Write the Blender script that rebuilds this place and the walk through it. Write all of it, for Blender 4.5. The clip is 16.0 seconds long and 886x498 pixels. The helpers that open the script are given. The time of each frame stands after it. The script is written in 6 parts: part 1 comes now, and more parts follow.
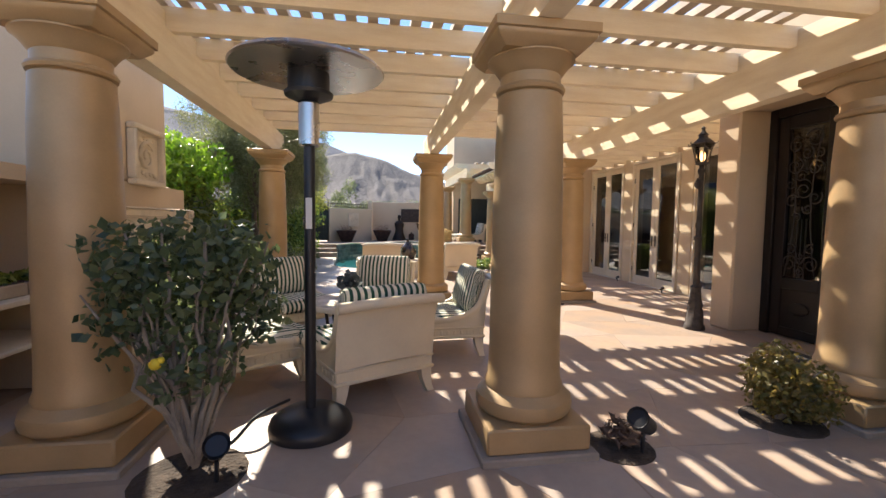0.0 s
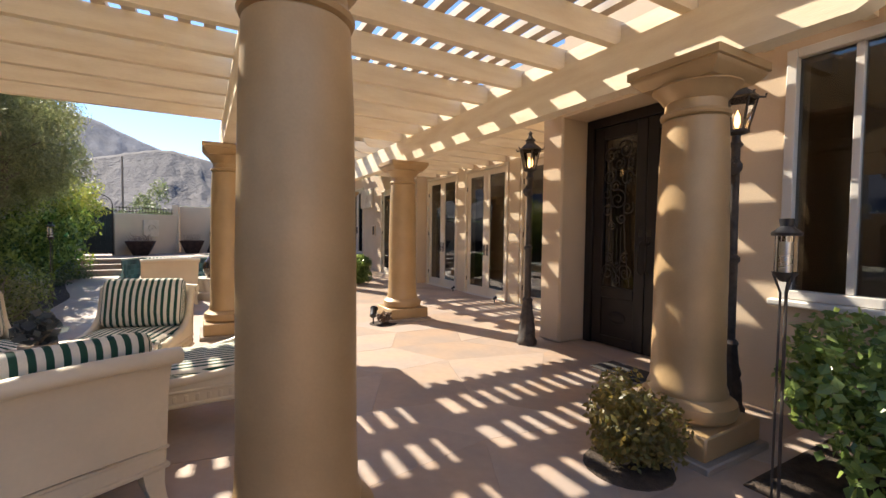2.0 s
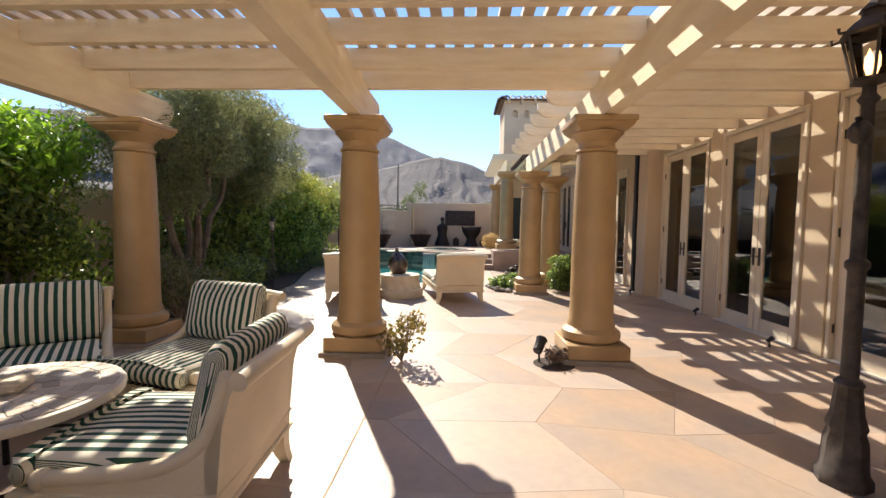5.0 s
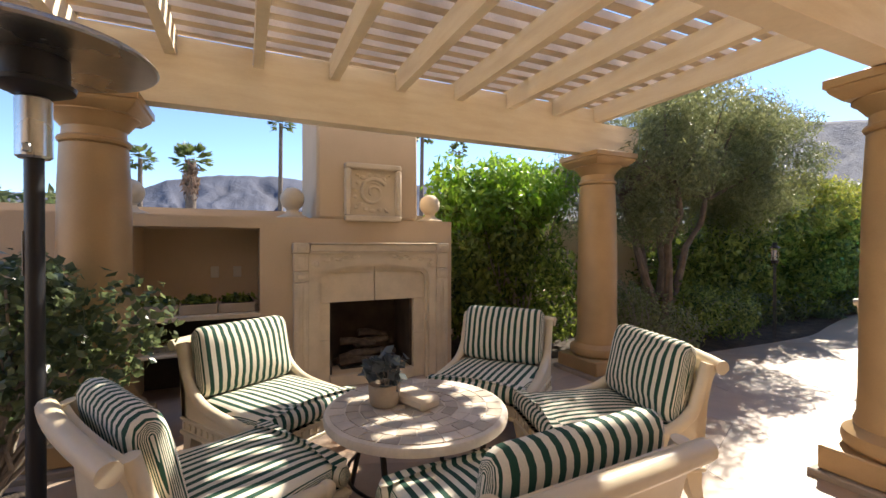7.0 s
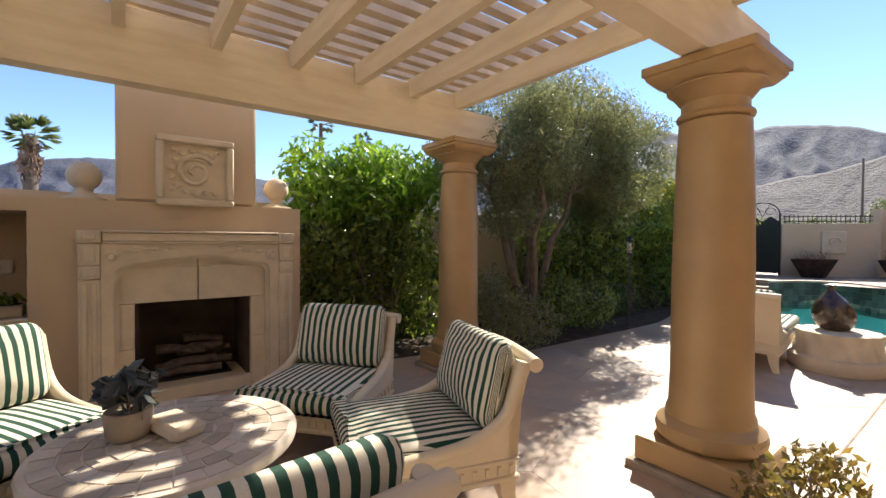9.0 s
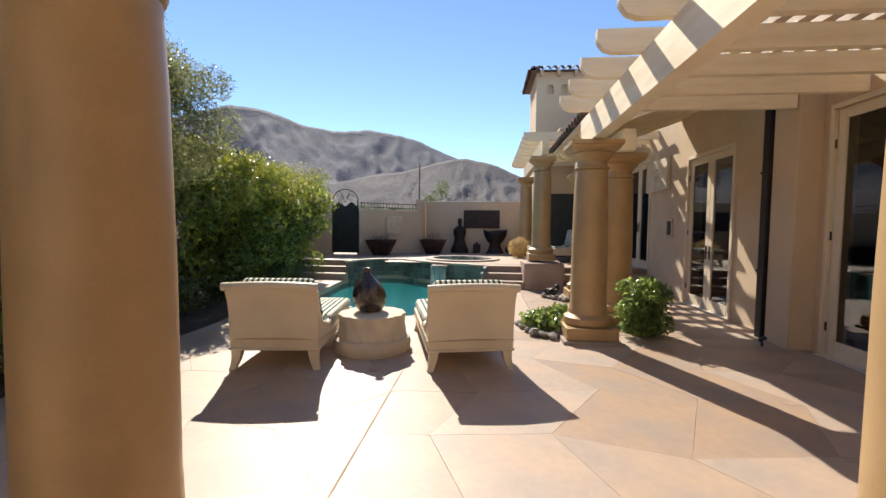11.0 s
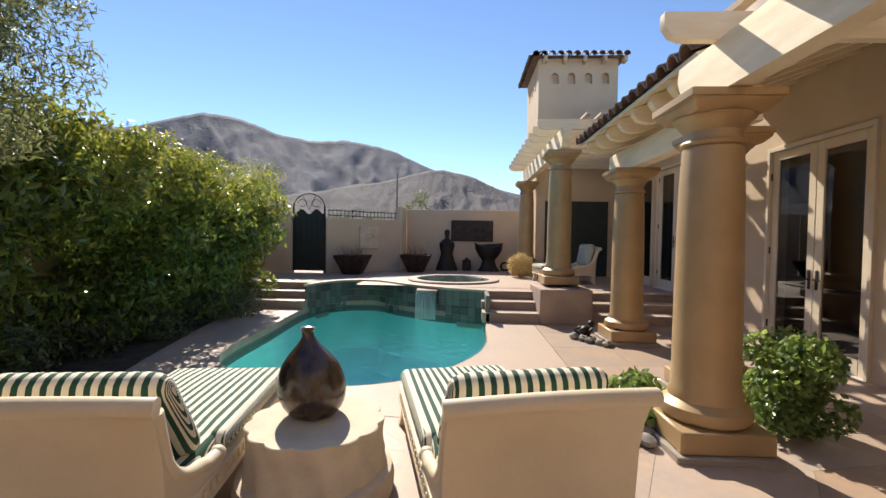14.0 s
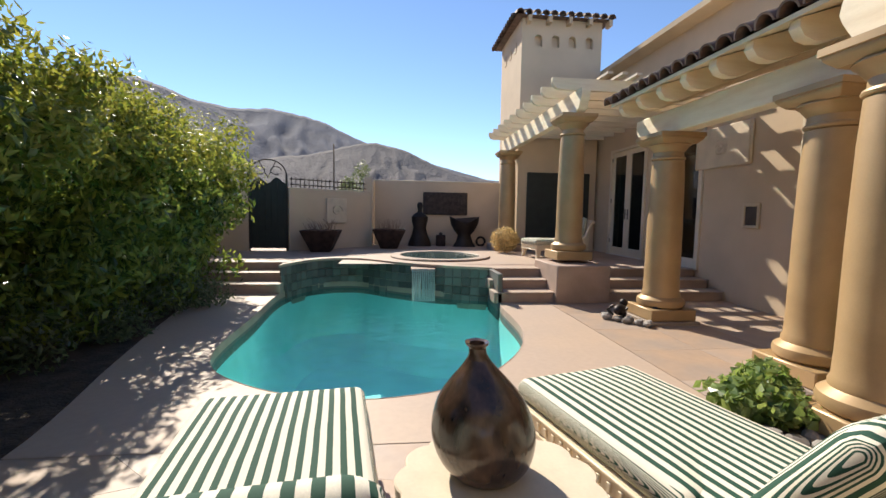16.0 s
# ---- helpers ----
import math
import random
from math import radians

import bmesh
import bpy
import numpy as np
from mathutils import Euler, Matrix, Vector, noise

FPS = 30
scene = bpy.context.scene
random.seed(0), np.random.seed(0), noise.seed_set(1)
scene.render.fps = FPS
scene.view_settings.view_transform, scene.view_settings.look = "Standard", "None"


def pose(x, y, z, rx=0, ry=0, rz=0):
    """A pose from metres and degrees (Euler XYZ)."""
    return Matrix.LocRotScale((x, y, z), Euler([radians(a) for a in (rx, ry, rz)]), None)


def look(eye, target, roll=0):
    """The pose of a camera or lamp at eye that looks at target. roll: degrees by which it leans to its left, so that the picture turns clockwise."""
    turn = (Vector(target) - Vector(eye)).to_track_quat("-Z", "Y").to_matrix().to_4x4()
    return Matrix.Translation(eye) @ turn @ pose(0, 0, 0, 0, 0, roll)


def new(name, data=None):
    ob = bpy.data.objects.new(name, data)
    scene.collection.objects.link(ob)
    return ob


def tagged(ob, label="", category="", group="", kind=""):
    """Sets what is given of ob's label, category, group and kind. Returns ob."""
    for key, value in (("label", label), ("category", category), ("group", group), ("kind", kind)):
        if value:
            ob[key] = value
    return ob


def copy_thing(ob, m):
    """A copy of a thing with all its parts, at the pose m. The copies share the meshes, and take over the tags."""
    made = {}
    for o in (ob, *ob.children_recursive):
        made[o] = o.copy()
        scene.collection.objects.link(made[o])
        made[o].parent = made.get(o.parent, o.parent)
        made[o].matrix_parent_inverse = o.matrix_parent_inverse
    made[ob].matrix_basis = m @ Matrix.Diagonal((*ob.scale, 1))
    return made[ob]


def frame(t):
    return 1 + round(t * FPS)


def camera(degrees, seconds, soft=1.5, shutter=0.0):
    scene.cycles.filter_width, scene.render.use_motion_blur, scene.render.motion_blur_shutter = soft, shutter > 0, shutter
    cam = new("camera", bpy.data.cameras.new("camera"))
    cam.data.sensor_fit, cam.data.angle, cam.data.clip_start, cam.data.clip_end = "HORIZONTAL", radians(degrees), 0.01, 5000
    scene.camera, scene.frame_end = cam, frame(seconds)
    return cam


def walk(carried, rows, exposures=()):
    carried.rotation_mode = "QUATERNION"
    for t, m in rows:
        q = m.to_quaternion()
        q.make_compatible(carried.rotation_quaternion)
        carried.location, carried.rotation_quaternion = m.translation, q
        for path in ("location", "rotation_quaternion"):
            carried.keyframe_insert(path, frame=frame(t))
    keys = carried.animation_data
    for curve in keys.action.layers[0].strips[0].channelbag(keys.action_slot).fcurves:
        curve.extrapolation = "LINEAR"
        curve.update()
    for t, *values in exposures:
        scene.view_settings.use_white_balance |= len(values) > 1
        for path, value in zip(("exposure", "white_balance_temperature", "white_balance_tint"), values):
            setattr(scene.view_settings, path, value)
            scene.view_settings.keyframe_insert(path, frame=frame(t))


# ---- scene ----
cam = camera(91.9, 16.0)
METRES, EYE, TILT, LEAN, TURN = 11.2, 1.4, 0.0, 0.0, -8.9
ROWS = [
    (0.0, 0.0, 0.0, 0.0, 0.04, -3.52, -0.71),
    (0.5, 0.0081, 0.0185, 0.0015, -1.88, -1.9, -0.66),
    (1.0, 0.0141, 0.0391, 0.0002, -2.96, -1.94, -0.62),
    (1.5, 0.0224, 0.0644, 0.0019, -8.13, -2.02, -0.61),
    (2.0, 0.0431, 0.0897, 0.0013, -20.5, -2.13, -0.65),
    (2.5, 0.0628, 0.1171, 0.0009, -34.26, -1.1, -0.72),
    (3.0, 0.0785, 0.1497, 0.0014, -40.05, -1.04, -0.71),
    (3.5, 0.1025, 0.1798, 0.0022, -35.2, -1.77, -0.74),
    (4.0, 0.1201, 0.214, 0.0015, -25.25, -1.47, -0.65),
    (4.5, 0.1356, 0.2431, 0.0031, -9.76, -0.67, -0.69),
    (5.0, 0.1479, 0.2683, 0.0019, 11.4, -3.23, -0.84),
    (7.5, 0.1331, 0.3811, 0.0084, 80.12, 0.00, -0.30),
    (8.0, 0.1315, 0.3950, 0.0075, 81.62, -0.23, -0.30),
    (8.5, 0.1306, 0.4100, 0.0065, 77.56, -0.86, -0.30),
    (9.0, 0.1225, 0.4265, 0.0042, 61.95, -1.10, -0.35),
    (9.5, 0.1170, 0.4593, 0.0009, 40.20, -0.82, -0.50),
    (10.0, 0.1137, 0.4976, 0.0024, 22.9, -1.81, -0.55),
    (12.5, 0.1031, 0.6943, 0.0071, 12.52, -3.7, -0.72),
    (13.0, 0.0898, 0.7289, 0.0082, 12.4, -2.57, -0.77),
    (13.5, 0.0633, 0.7595, 0.0104, 11.93, -2.91, -0.88),
    (14.0, 0.034, 0.7884, 0.0095, 11.67, -1.51, -0.91),
    (14.5, -0.001, 0.8081, 0.0052, 12.48, -1.98, -0.96),
    (15.0, -0.0342, 0.8252, 0.0052, 11.69, -3.68, -0.96),
    (15.5, -0.0623, 0.8449, 0.0049, 8.76, -3.58, -0.94),
    (16.0, -0.0878, 0.8551, 0.0030, 2.78, -4.69, -0.93),
]
walk(cam, [(t, pose(0, 0, EYE, TILT, LEAN, TURN) @ pose(METRES * x, METRES * y, METRES * z, 90 + pitch, roll, yaw)) for t, x, y, z, yaw, pitch, roll in ROWS],
     exposures=((0.0, 1.27), (1.5, 1.15), (3.0, 1.45), (4.0, 1.2), (5.0, 1.02), (7.5, 1.3), (8.5, 1.28), (9.5, 0.8), (10.0, 0.7), (12.5, 0.76), (14.5, 0.66), (16.0, 0.66)))

# ---------------------------------------------------------------- light
SUN_AZ, SUN_EL = radians(22.0), radians(40.0)
to_sun = Vector((-math.sin(SUN_AZ) * math.cos(SUN_EL), math.cos(SUN_AZ) * math.cos(SUN_EL), math.sin(SUN_EL)))
world = bpy.data.worlds.new("sky")
scene.world = world
world.use_nodes = True
wn = world.node_tree.nodes
sky = wn.new("ShaderNodeTexSky")
sky.sky_type, sky.sun_disc = "NISHITA", False
sky.sun_elevation, sky.sun_rotation = SUN_EL, -SUN_AZ
sky.altitude, sky.air_density, sky.dust_density, sky.ozone_density = 1800, 0.8, 0.0, 2.6
world.node_tree.links.new(sky.outputs[0], wn["Background"].inputs[0])
wn["Background"].inputs[1].default_value = 0.14
sun = new("sun", bpy.data.lights.new("sun", "SUN"))
sun.data.energy, sun.data.angle, sun.data.color = 4.8, radians(0.53), (1.0, 0.91, 0.77)
sun.matrix_world = look((0, 0, 30), Vector((0, 0, 30)) - to_sun)


# ---------------------------------------------------------------- materials
def mat(name, base, rough=0.6, metal=0.0, vary=0.12, scale=4.0, fine=60.0, bump=0.15, depth=0.004, tint=None, stretch=(1, 1, 1), spec=0.5, per_object=0.0, object_space=True, transmission=0.0):
    m = bpy.data.materials.new(name)
    m.use_nodes = True
    nt = m.node_tree
    n, l = nt.nodes, nt.links
    b = n["Principled BSDF"]
    tc = n.new("ShaderNodeTexCoord")
    mp = n.new("ShaderNodeMapping")
    mp.inputs["Scale"].default_value = stretch
    l.new(tc.outputs["Object"], mp.inputs[0])
    big, small = n.new("ShaderNodeTexNoise"), n.new("ShaderNodeTexNoise")
    big.inputs["Scale"].default_value, big.inputs["Detail"].default_value = scale, 4
    small.inputs["Scale"].default_value, small.inputs["Detail"].default_value = fine, 3
    l.new(mp.outputs[0], big.inputs["Vector"])
    l.new(mp.outputs[0], small.inputs["Vector"])
    mx = n.new("ShaderNodeMix")
    mx.data_type = "RGBA"
    tint = tint or [c * (1 - 2.2 * vary) for c in base]
    mx.inputs[6].default_value, mx.inputs[7].default_value = (*base, 1), (*tint, 1)
    ramp = n.new("ShaderNodeMapRange")
    ramp.inputs[1].default_value, ramp.inputs[2].default_value = 0.38, 0.72
    l.new(big.outputs["Fac"], ramp.inputs[0])
    l.new(ramp.outputs[0], mx.inputs[0])
    hsv = n.new("ShaderNodeHueSaturation")
    l.new(mx.outputs[2], hsv.inputs["Color"])
    val = n.new("ShaderNodeMapRange")
    val.inputs[3].default_value, val.inputs[4].default_value = 1 - vary, 1 + vary
    l.new(small.outputs["Fac"], val.inputs[0])
    out_val = val.outputs[0]
    if per_object:
        info = n.new("ShaderNodeObjectInfo")
        r = n.new("ShaderNodeMapRange")
        r.inputs[3].default_value, r.inputs[4].default_value = 1 - per_object, 1 + per_object
        l.new(info.outputs["Random"], r.inputs[0])
        mu = n.new("ShaderNodeMath")
        mu.operation = "MULTIPLY"
        l.new(r.outputs[0], mu.inputs[0])
        l.new(out_val, mu.inputs[1])
        out_val = mu.outputs[0]
        sat = n.new("ShaderNodeMapRange")
        sat.inputs[3].default_value, sat.inputs[4].default_value = 1.1, 0.85
        l.new(info.outputs["Random"], sat.inputs[0])
        l.new(sat.outputs[0], hsv.inputs["Saturation"])
    l.new(out_val, hsv.inputs["Value"])
    l.new(hsv.outputs[0], b.inputs["Base Color"])
    rr = n.new("ShaderNodeMapRange")
    rr.inputs[3].default_value, rr.inputs[4].default_value = max(0.02, rough - 0.1), min(1, rough + 0.1)
    l.new(big.outputs["Fac"], rr.inputs[0])
    l.new(rr.outputs[0], b.inputs["Roughness"])
    b.inputs["Metallic"].default_value = metal
    b.inputs["Specular IOR Level"].default_value = spec
    b.inputs["Transmission Weight"].default_value = transmission
    if bump:
        bp = n.new("ShaderNodeBump")
        bp.inputs["Strength"].default_value, bp.inputs["Distance"].default_value = bump, depth
        l.new(small.outputs["Fac"], bp.inputs["Height"])
        l.new(bp.outputs[0], b.inputs["Normal"])
    return m


def leaf_mat(name, base, other, rough=0.45):
    m = bpy.data.materials.new(name)
    m.use_nodes = True
    n, l = m.node_tree.nodes, m.node_tree.links
    b = n["Principled BSDF"]
    geo = n.new("ShaderNodeNewGeometry")
    mx = n.new("ShaderNodeMix")
    mx.data_type = "RGBA"
    mx.inputs[6].default_value, mx.inputs[7].default_value = (*base, 1), (*other, 1)
    l.new(geo.outputs["Random Per Island"], mx.inputs[0])
    l.new(mx.outputs[2], b.inputs["Base Color"])
    b.inputs["Roughness"].default_value = rough
    tr = n.new("ShaderNodeBsdfTranslucent")
    hs = n.new("ShaderNodeHueSaturation")
    hs.inputs["Value"].default_value, hs.inputs["Saturation"].default_value = 2.2, 1.1
    hs.inputs["Hue"].default_value = 0.485
    l.new(mx.outputs[2], hs.inputs["Color"])
    l.new(hs.outputs[0], tr.inputs["Color"])
    mix = n.new("ShaderNodeMixShader")
    mix.inputs[0].default_value = 0.4
    l.new(b.outputs[0], mix.inputs[1])
    l.new(tr.outputs[0], mix.inputs[2])
    l.new(mix.outputs[0], n["Material Output"].inputs[0])
    return m


def stripe_mat(name, wrap):
    """Canvas with green and cream stripes across local x; wrap carries them round the ends of a cushion."""
    m = bpy.data.materials.new(name)
    m.use_nodes = True
    n, l = m.node_tree.nodes, m.node_tree.links
    b = n["Principled BSDF"]
    tc, sep = n.new("ShaderNodeTexCoord"), n.new("ShaderNodeSeparateXYZ")
    l.new(tc.outputs["Object"], sep.inputs[0])
    wob = n.new("ShaderNodeTexNoise")
    wob.inputs["Scale"].default_value = 5
    l.new(tc.outputs["Object"], wob.inputs["Vector"])
    add = n.new("ShaderNodeMath")
    add.operation, add.inputs[1].default_value = "MULTIPLY_ADD", 0.006
    l.new(wob.outputs["Fac"], add.inputs[0])
    sep_n, turn, across = n.new("ShaderNodeSeparateXYZ"), n.new("ShaderNodeMath"), n.new("ShaderNodeMath")
    l.new(tc.outputs["Normal"], sep_n.inputs[0])
    power = n.new("ShaderNodeMath")
    power.operation, power.inputs[1].default_value = "POWER", 7.0
    l.new(sep_n.outputs["X"], power.inputs[0])
    turn.operation, turn.inputs[1].default_value = "MULTIPLY", -wrap
    l.new(power.outputs[0], turn.inputs[0])
    across.operation = "MULTIPLY_ADD"
    l.new(turn.outputs[0], across.inputs[0])
    l.new(sep.outputs["Y"], across.inputs[1])
    l.new(sep.outputs["X"], across.inputs[2])
    l.new(across.outputs[0], add.inputs[2])
    mul = n.new("ShaderNodeMath")
    mul.operation, mul.inputs[1].default_value, mul.inputs[2].default_value = "MULTIPLY_ADD", 1 / 0.056, 0.2
    l.new(add.outputs[0], mul.inputs[0])
    fr = n.new("ShaderNodeMath")
    fr.operation = "FRACT"
    l.new(mul.outputs[0], fr.inputs[0])
    gt = n.new("ShaderNodeMath")
    gt.operation, gt.inputs[1].default_value = "GREATER_THAN", 0.52
    l.new(fr.outputs[0], gt.inputs[0])
    mx = n.new("ShaderNodeMix")
    mx.data_type = "RGBA"
    mx.inputs[6].default_value, mx.inputs[7].default_value = (0.74, 0.68, 0.55, 1), (0.012, 0.06, 0.035, 1)
    l.new(gt.outputs[0], mx.inputs[0])
    weave = n.new("ShaderNodeTexNoise")
    weave.inputs["Scale"].default_value = 220
    l.new(tc.outputs["Object"], weave.inputs["Vector"])
    hs = n.new("ShaderNodeHueSaturation")
    vr = n.new("ShaderNodeMapRange")
    vr.inputs[3].default_value, vr.inputs[4].default_value = 0.82, 1.15
    l.new(weave.outputs["Fac"], vr.inputs[0])
    l.new(vr.outputs[0], hs.inputs["Value"])
    l.new(mx.outputs[2], hs.inputs["Color"])
    l.new(hs.outputs[0], b.inputs["Base Color"])
    b.inputs["Roughness"].default_value = 0.85
    bp = n.new("ShaderNodeBump")
    bp.inputs["Strength"].default_value, bp.inputs["Distance"].default_value = 0.3, 0.01
    l.new(wob.outputs["Fac"], bp.inputs["Height"])
    l.new(bp.outputs[0], b.inputs["Normal"])
    return m


def glass_mat(name, color=(1, 1, 1), rough=0.0):
    m = bpy.data.materials.new(name)
    m.use_nodes = True
    b = m.node_tree.nodes["Principled BSDF"]
    b.inputs["Base Color"].default_value = (*color, 1)
    b.inputs["Roughness"].default_value = rough
    b.inputs["Transmission Weight"].default_value = 1.0
    b.inputs["IOR"].default_value = 1.5
    return m


def glow_mat(name, color, strength):
    m = bpy.data.materials.new(name)
    m.use_nodes = True
    b = m.node_tree.nodes["Principled BSDF"]
    b.inputs["Base Color"].default_value = (*color, 1)
    b.inputs["Emission Color"].default_value = (*color, 1)
    b.inputs["Emission Strength"].default_value = strength
    return m


STUCCO = mat("sand stucco", (0.60, 0.46, 0.315), 0.9, vary=0.05, scale=1.6, fine=90, bump=0.25, depth=0.006)
STUCCO_OUT = mat("pale stucco", (0.62, 0.49, 0.35), 0.9, vary=0.05, scale=1.2, fine=80, bump=0.25, depth=0.006)
TRIM = mat("trim paint", (0.62, 0.49, 0.33), 0.6, vary=0.05, scale=3)
GOLD = mat("gold painted stone", (0.45, 0.30, 0.15), 0.45, 0.2, vary=0.07, scale=3, fine=90, bump=0.08, tint=(0.38, 0.25, 0.12))
SLABGREY = mat("grey base stone", (0.33, 0.27, 0.22), 0.8, vary=0.1)
WOOD = mat("cream painted timber", (0.86, 0.74, 0.54), 0.65, vary=0.07, scale=2.2, fine=30, bump=0.3, depth=0.004, stretch=(1, 1, 6), tint=(0.76, 0.62, 0.42))
LATTICE = mat("lattice paint", (0.66, 0.54, 0.42), 0.75, vary=0.1)
STONE = mat("flagstone", (0.44, 0.315, 0.228), 0.5, vary=0.13, scale=1.7, fine=13, bump=0.25, tint=(0.335, 0.275, 0.235), per_object=0.1)
DECK = mat("pool deck stone", (0.45, 0.335, 0.25), 0.6, vary=0.09, scale=0.9, fine=18, bump=0.12, tint=(0.41, 0.315, 0.25))
JOINT = mat("mortar", (0.40, 0.30, 0.225), 0.9)
STEPSTONE = mat("step stone", (0.42, 0.30, 0.235), 0.75, vary=0.1, scale=3)
SOIL = mat("garden soil", (0.075, 0.052, 0.036), 1.0, vary=0.3, scale=6, fine=40, bump=0.8, depth=0.03)
DESERT = mat("desert ground", (0.36, 0.28, 0.20), 1.0, vary=0.2, scale=0.05, fine=0.6)
CREAM = mat("cream lacquer", (0.72, 0.605, 0.43), 0.42, vary=0.04, scale=3, fine=50, bump=0.08)
STRIPE = stripe_mat("striped canvas", 1.0)
CASTSTONE = mat("cast stone", (0.66, 0.55, 0.41), 0.85, vary=0.07, scale=5, fine=70, bump=0.2)
BLACK = mat("black enamel", (0.014, 0.014, 0.017), 0.4, vary=0.1)
IRON = mat("wrought iron", (0.05, 0.043, 0.038), 0.5, 0.6, vary=0.15)
LAMPIRON = mat("weathered iron", (0.085, 0.07, 0.062), 0.6, 0.4, vary=0.25, scale=12)
STEEL = mat("brushed steel", (0.55, 0.54, 0.52), 0.28, 1.0, vary=0.06)
DARKDOOR = mat("dark bronze door", (0.02, 0.016, 0.015), 0.45, 0.3, vary=0.15)
WHITEFRAME = mat("window frame paint", (0.70, 0.60, 0.46), 0.45, vary=0.03)
GREYFRAME = mat("window frame aluminium", (0.62, 0.58, 0.52), 0.4, vary=0.03)
# the dark tint also dims the rooms behind the glass
PANE = glass_mat("window glass", (0.27, 0.29, 0.29))
PANE.node_tree.nodes["Principled BSDF"].inputs["IOR"].default_value = 1.75
CLEAR = glass_mat("lamp glass", (0.95, 0.95, 0.92))
# shade of unlit rooms and recesses is put into this dark colour
INSIDE_SHADE = mat("interior with shade in its colour", (0.07, 0.055, 0.045), 0.8)
ROOFTILE = mat("clay roof tile", (0.12, 0.07, 0.05), 0.75, vary=0.22, scale=7, fine=50, per_object=0.3)
BARK = mat("olive bark", (0.19, 0.145, 0.11), 0.9, vary=0.2, scale=9, fine=60, bump=0.7, depth=0.02)
TWIG = mat("grey twigs", (0.31, 0.255, 0.20), 0.9, vary=0.15, scale=9)
OLIVE = leaf_mat("olive leaves", (0.085, 0.105, 0.042), (0.20, 0.21, 0.105))
# brighter yellow leaf: sunlight on the hedge top is put into the colour
SUNLEAF = leaf_mat("yellow green sunlit leaves", (0.09, 0.125, 0.025), (0.27, 0.27, 0.06), 0.4)
HILL = mat("brown desert hill", (0.115, 0.1, 0.1), 1.0, vary=0.14, scale=0.02, fine=0.25, bump=0.9, depth=4.0, tint=(0.08, 0.072, 0.076))
FICUS = leaf_mat("glossy hedge leaves", (0.024, 0.055, 0.014), (0.22, 0.27, 0.065), 0.26)
LIME = leaf_mat("bright climber leaves", (0.09, 0.20, 0.025), (0.19, 0.30, 0.05), 0.35)
DARKLEAF = leaf_mat("dark round leaves", (0.045, 0.068, 0.034), (0.14, 0.17, 0.08), 0.28)
DRYLEAF = leaf_mat("boxwood leaves", (0.10, 0.10, 0.028), (0.21, 0.16, 0.05), 0.4)
GERANIUM = leaf_mat("jade green leaves", (0.07, 0.125, 0.035), (0.24, 0.31, 0.10), 0.28)
PALM = leaf_mat("palm fronds", (0.055, 0.085, 0.03), (0.11, 0.14, 0.05))
GREYTREE = leaf_mat("far tree leaves", (0.06, 0.085, 0.035), (0.13, 0.15, 0.07))
DRIED = mat("dried straw", (0.30, 0.20, 0.14), 0.9, vary=0.2)
SLATE = mat("slate tile", (0.115, 0.115, 0.105), 0.65, vary=0.16, scale=8, fine=50, tint=(0.12, 0.095, 0.075), per_object=0.45)
PLASTER = mat("pool plaster", (0.44, 0.80, 0.78), 0.6, vary=0.06, scale=2)
BRONZE = mat("dark bronze sculpture", (0.03, 0.022, 0.02), 0.5, 0.5, vary=0.2)
RUST = mat("rusted steel bowl", (0.055, 0.03, 0.024), 0.7, 0.3, vary=0.3, scale=7)
VASE = mat("glazed brown vase", (0.085, 0.048, 0.03), 0.2, 0.0, vary=0.45, scale=13, fine=45, bump=0.3, depth=0.006, tint=(0.016, 0.011, 0.009), stretch=(1, 1, 0.4), spec=0.7)
TERRACOTTA = mat("clay pot", (0.42, 0.33, 0.24), 0.8, vary=0.1)
ROCK = mat("river rock", (0.27, 0.24, 0.215), 0.85, vary=0.2, scale=8, per_object=0.4)
PLAQUE = mat("dark relief plaque", (0.05, 0.034, 0.03), 0.6, 0.2, vary=0.3, scale=9)
TRAVERTINE = mat("stone mosaic", (0.60, 0.51, 0.41), 0.6, vary=0.1, scale=6, per_object=0.22)
GATE = mat("dark green gate sheet", (0.028, 0.036, 0.034), 0.5, 0.2, vary=0.1)
FIREBRICK = mat("sooty firebrick", (0.085, 0.06, 0.045), 0.9, vary=0.25, per_object=0.3)
LOG = mat("ceramic logs", (0.11, 0.08, 0.06), 0.9, vary=0.3, scale=12)
# rock colour shifted to blue to stand for haze over the distance
MOUNTAIN_HAZE = mat("desert mountain in blue haze", (0.08, 0.086, 0.12), 1.0, vary=0.12, scale=0.012, fine=0.12, bump=0.7, depth=5.0, tint=(0.068, 0.069, 0.09))
# distance haze is put into this pale blue base colour
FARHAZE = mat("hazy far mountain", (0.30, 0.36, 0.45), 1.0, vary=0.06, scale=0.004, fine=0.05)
MATFIBRE = mat("door mat", (0.05, 0.045, 0.042), 1.0, vary=0.2)
FLOWER = mat("yellow flower", (0.75, 0.55, 0.03), 0.6)


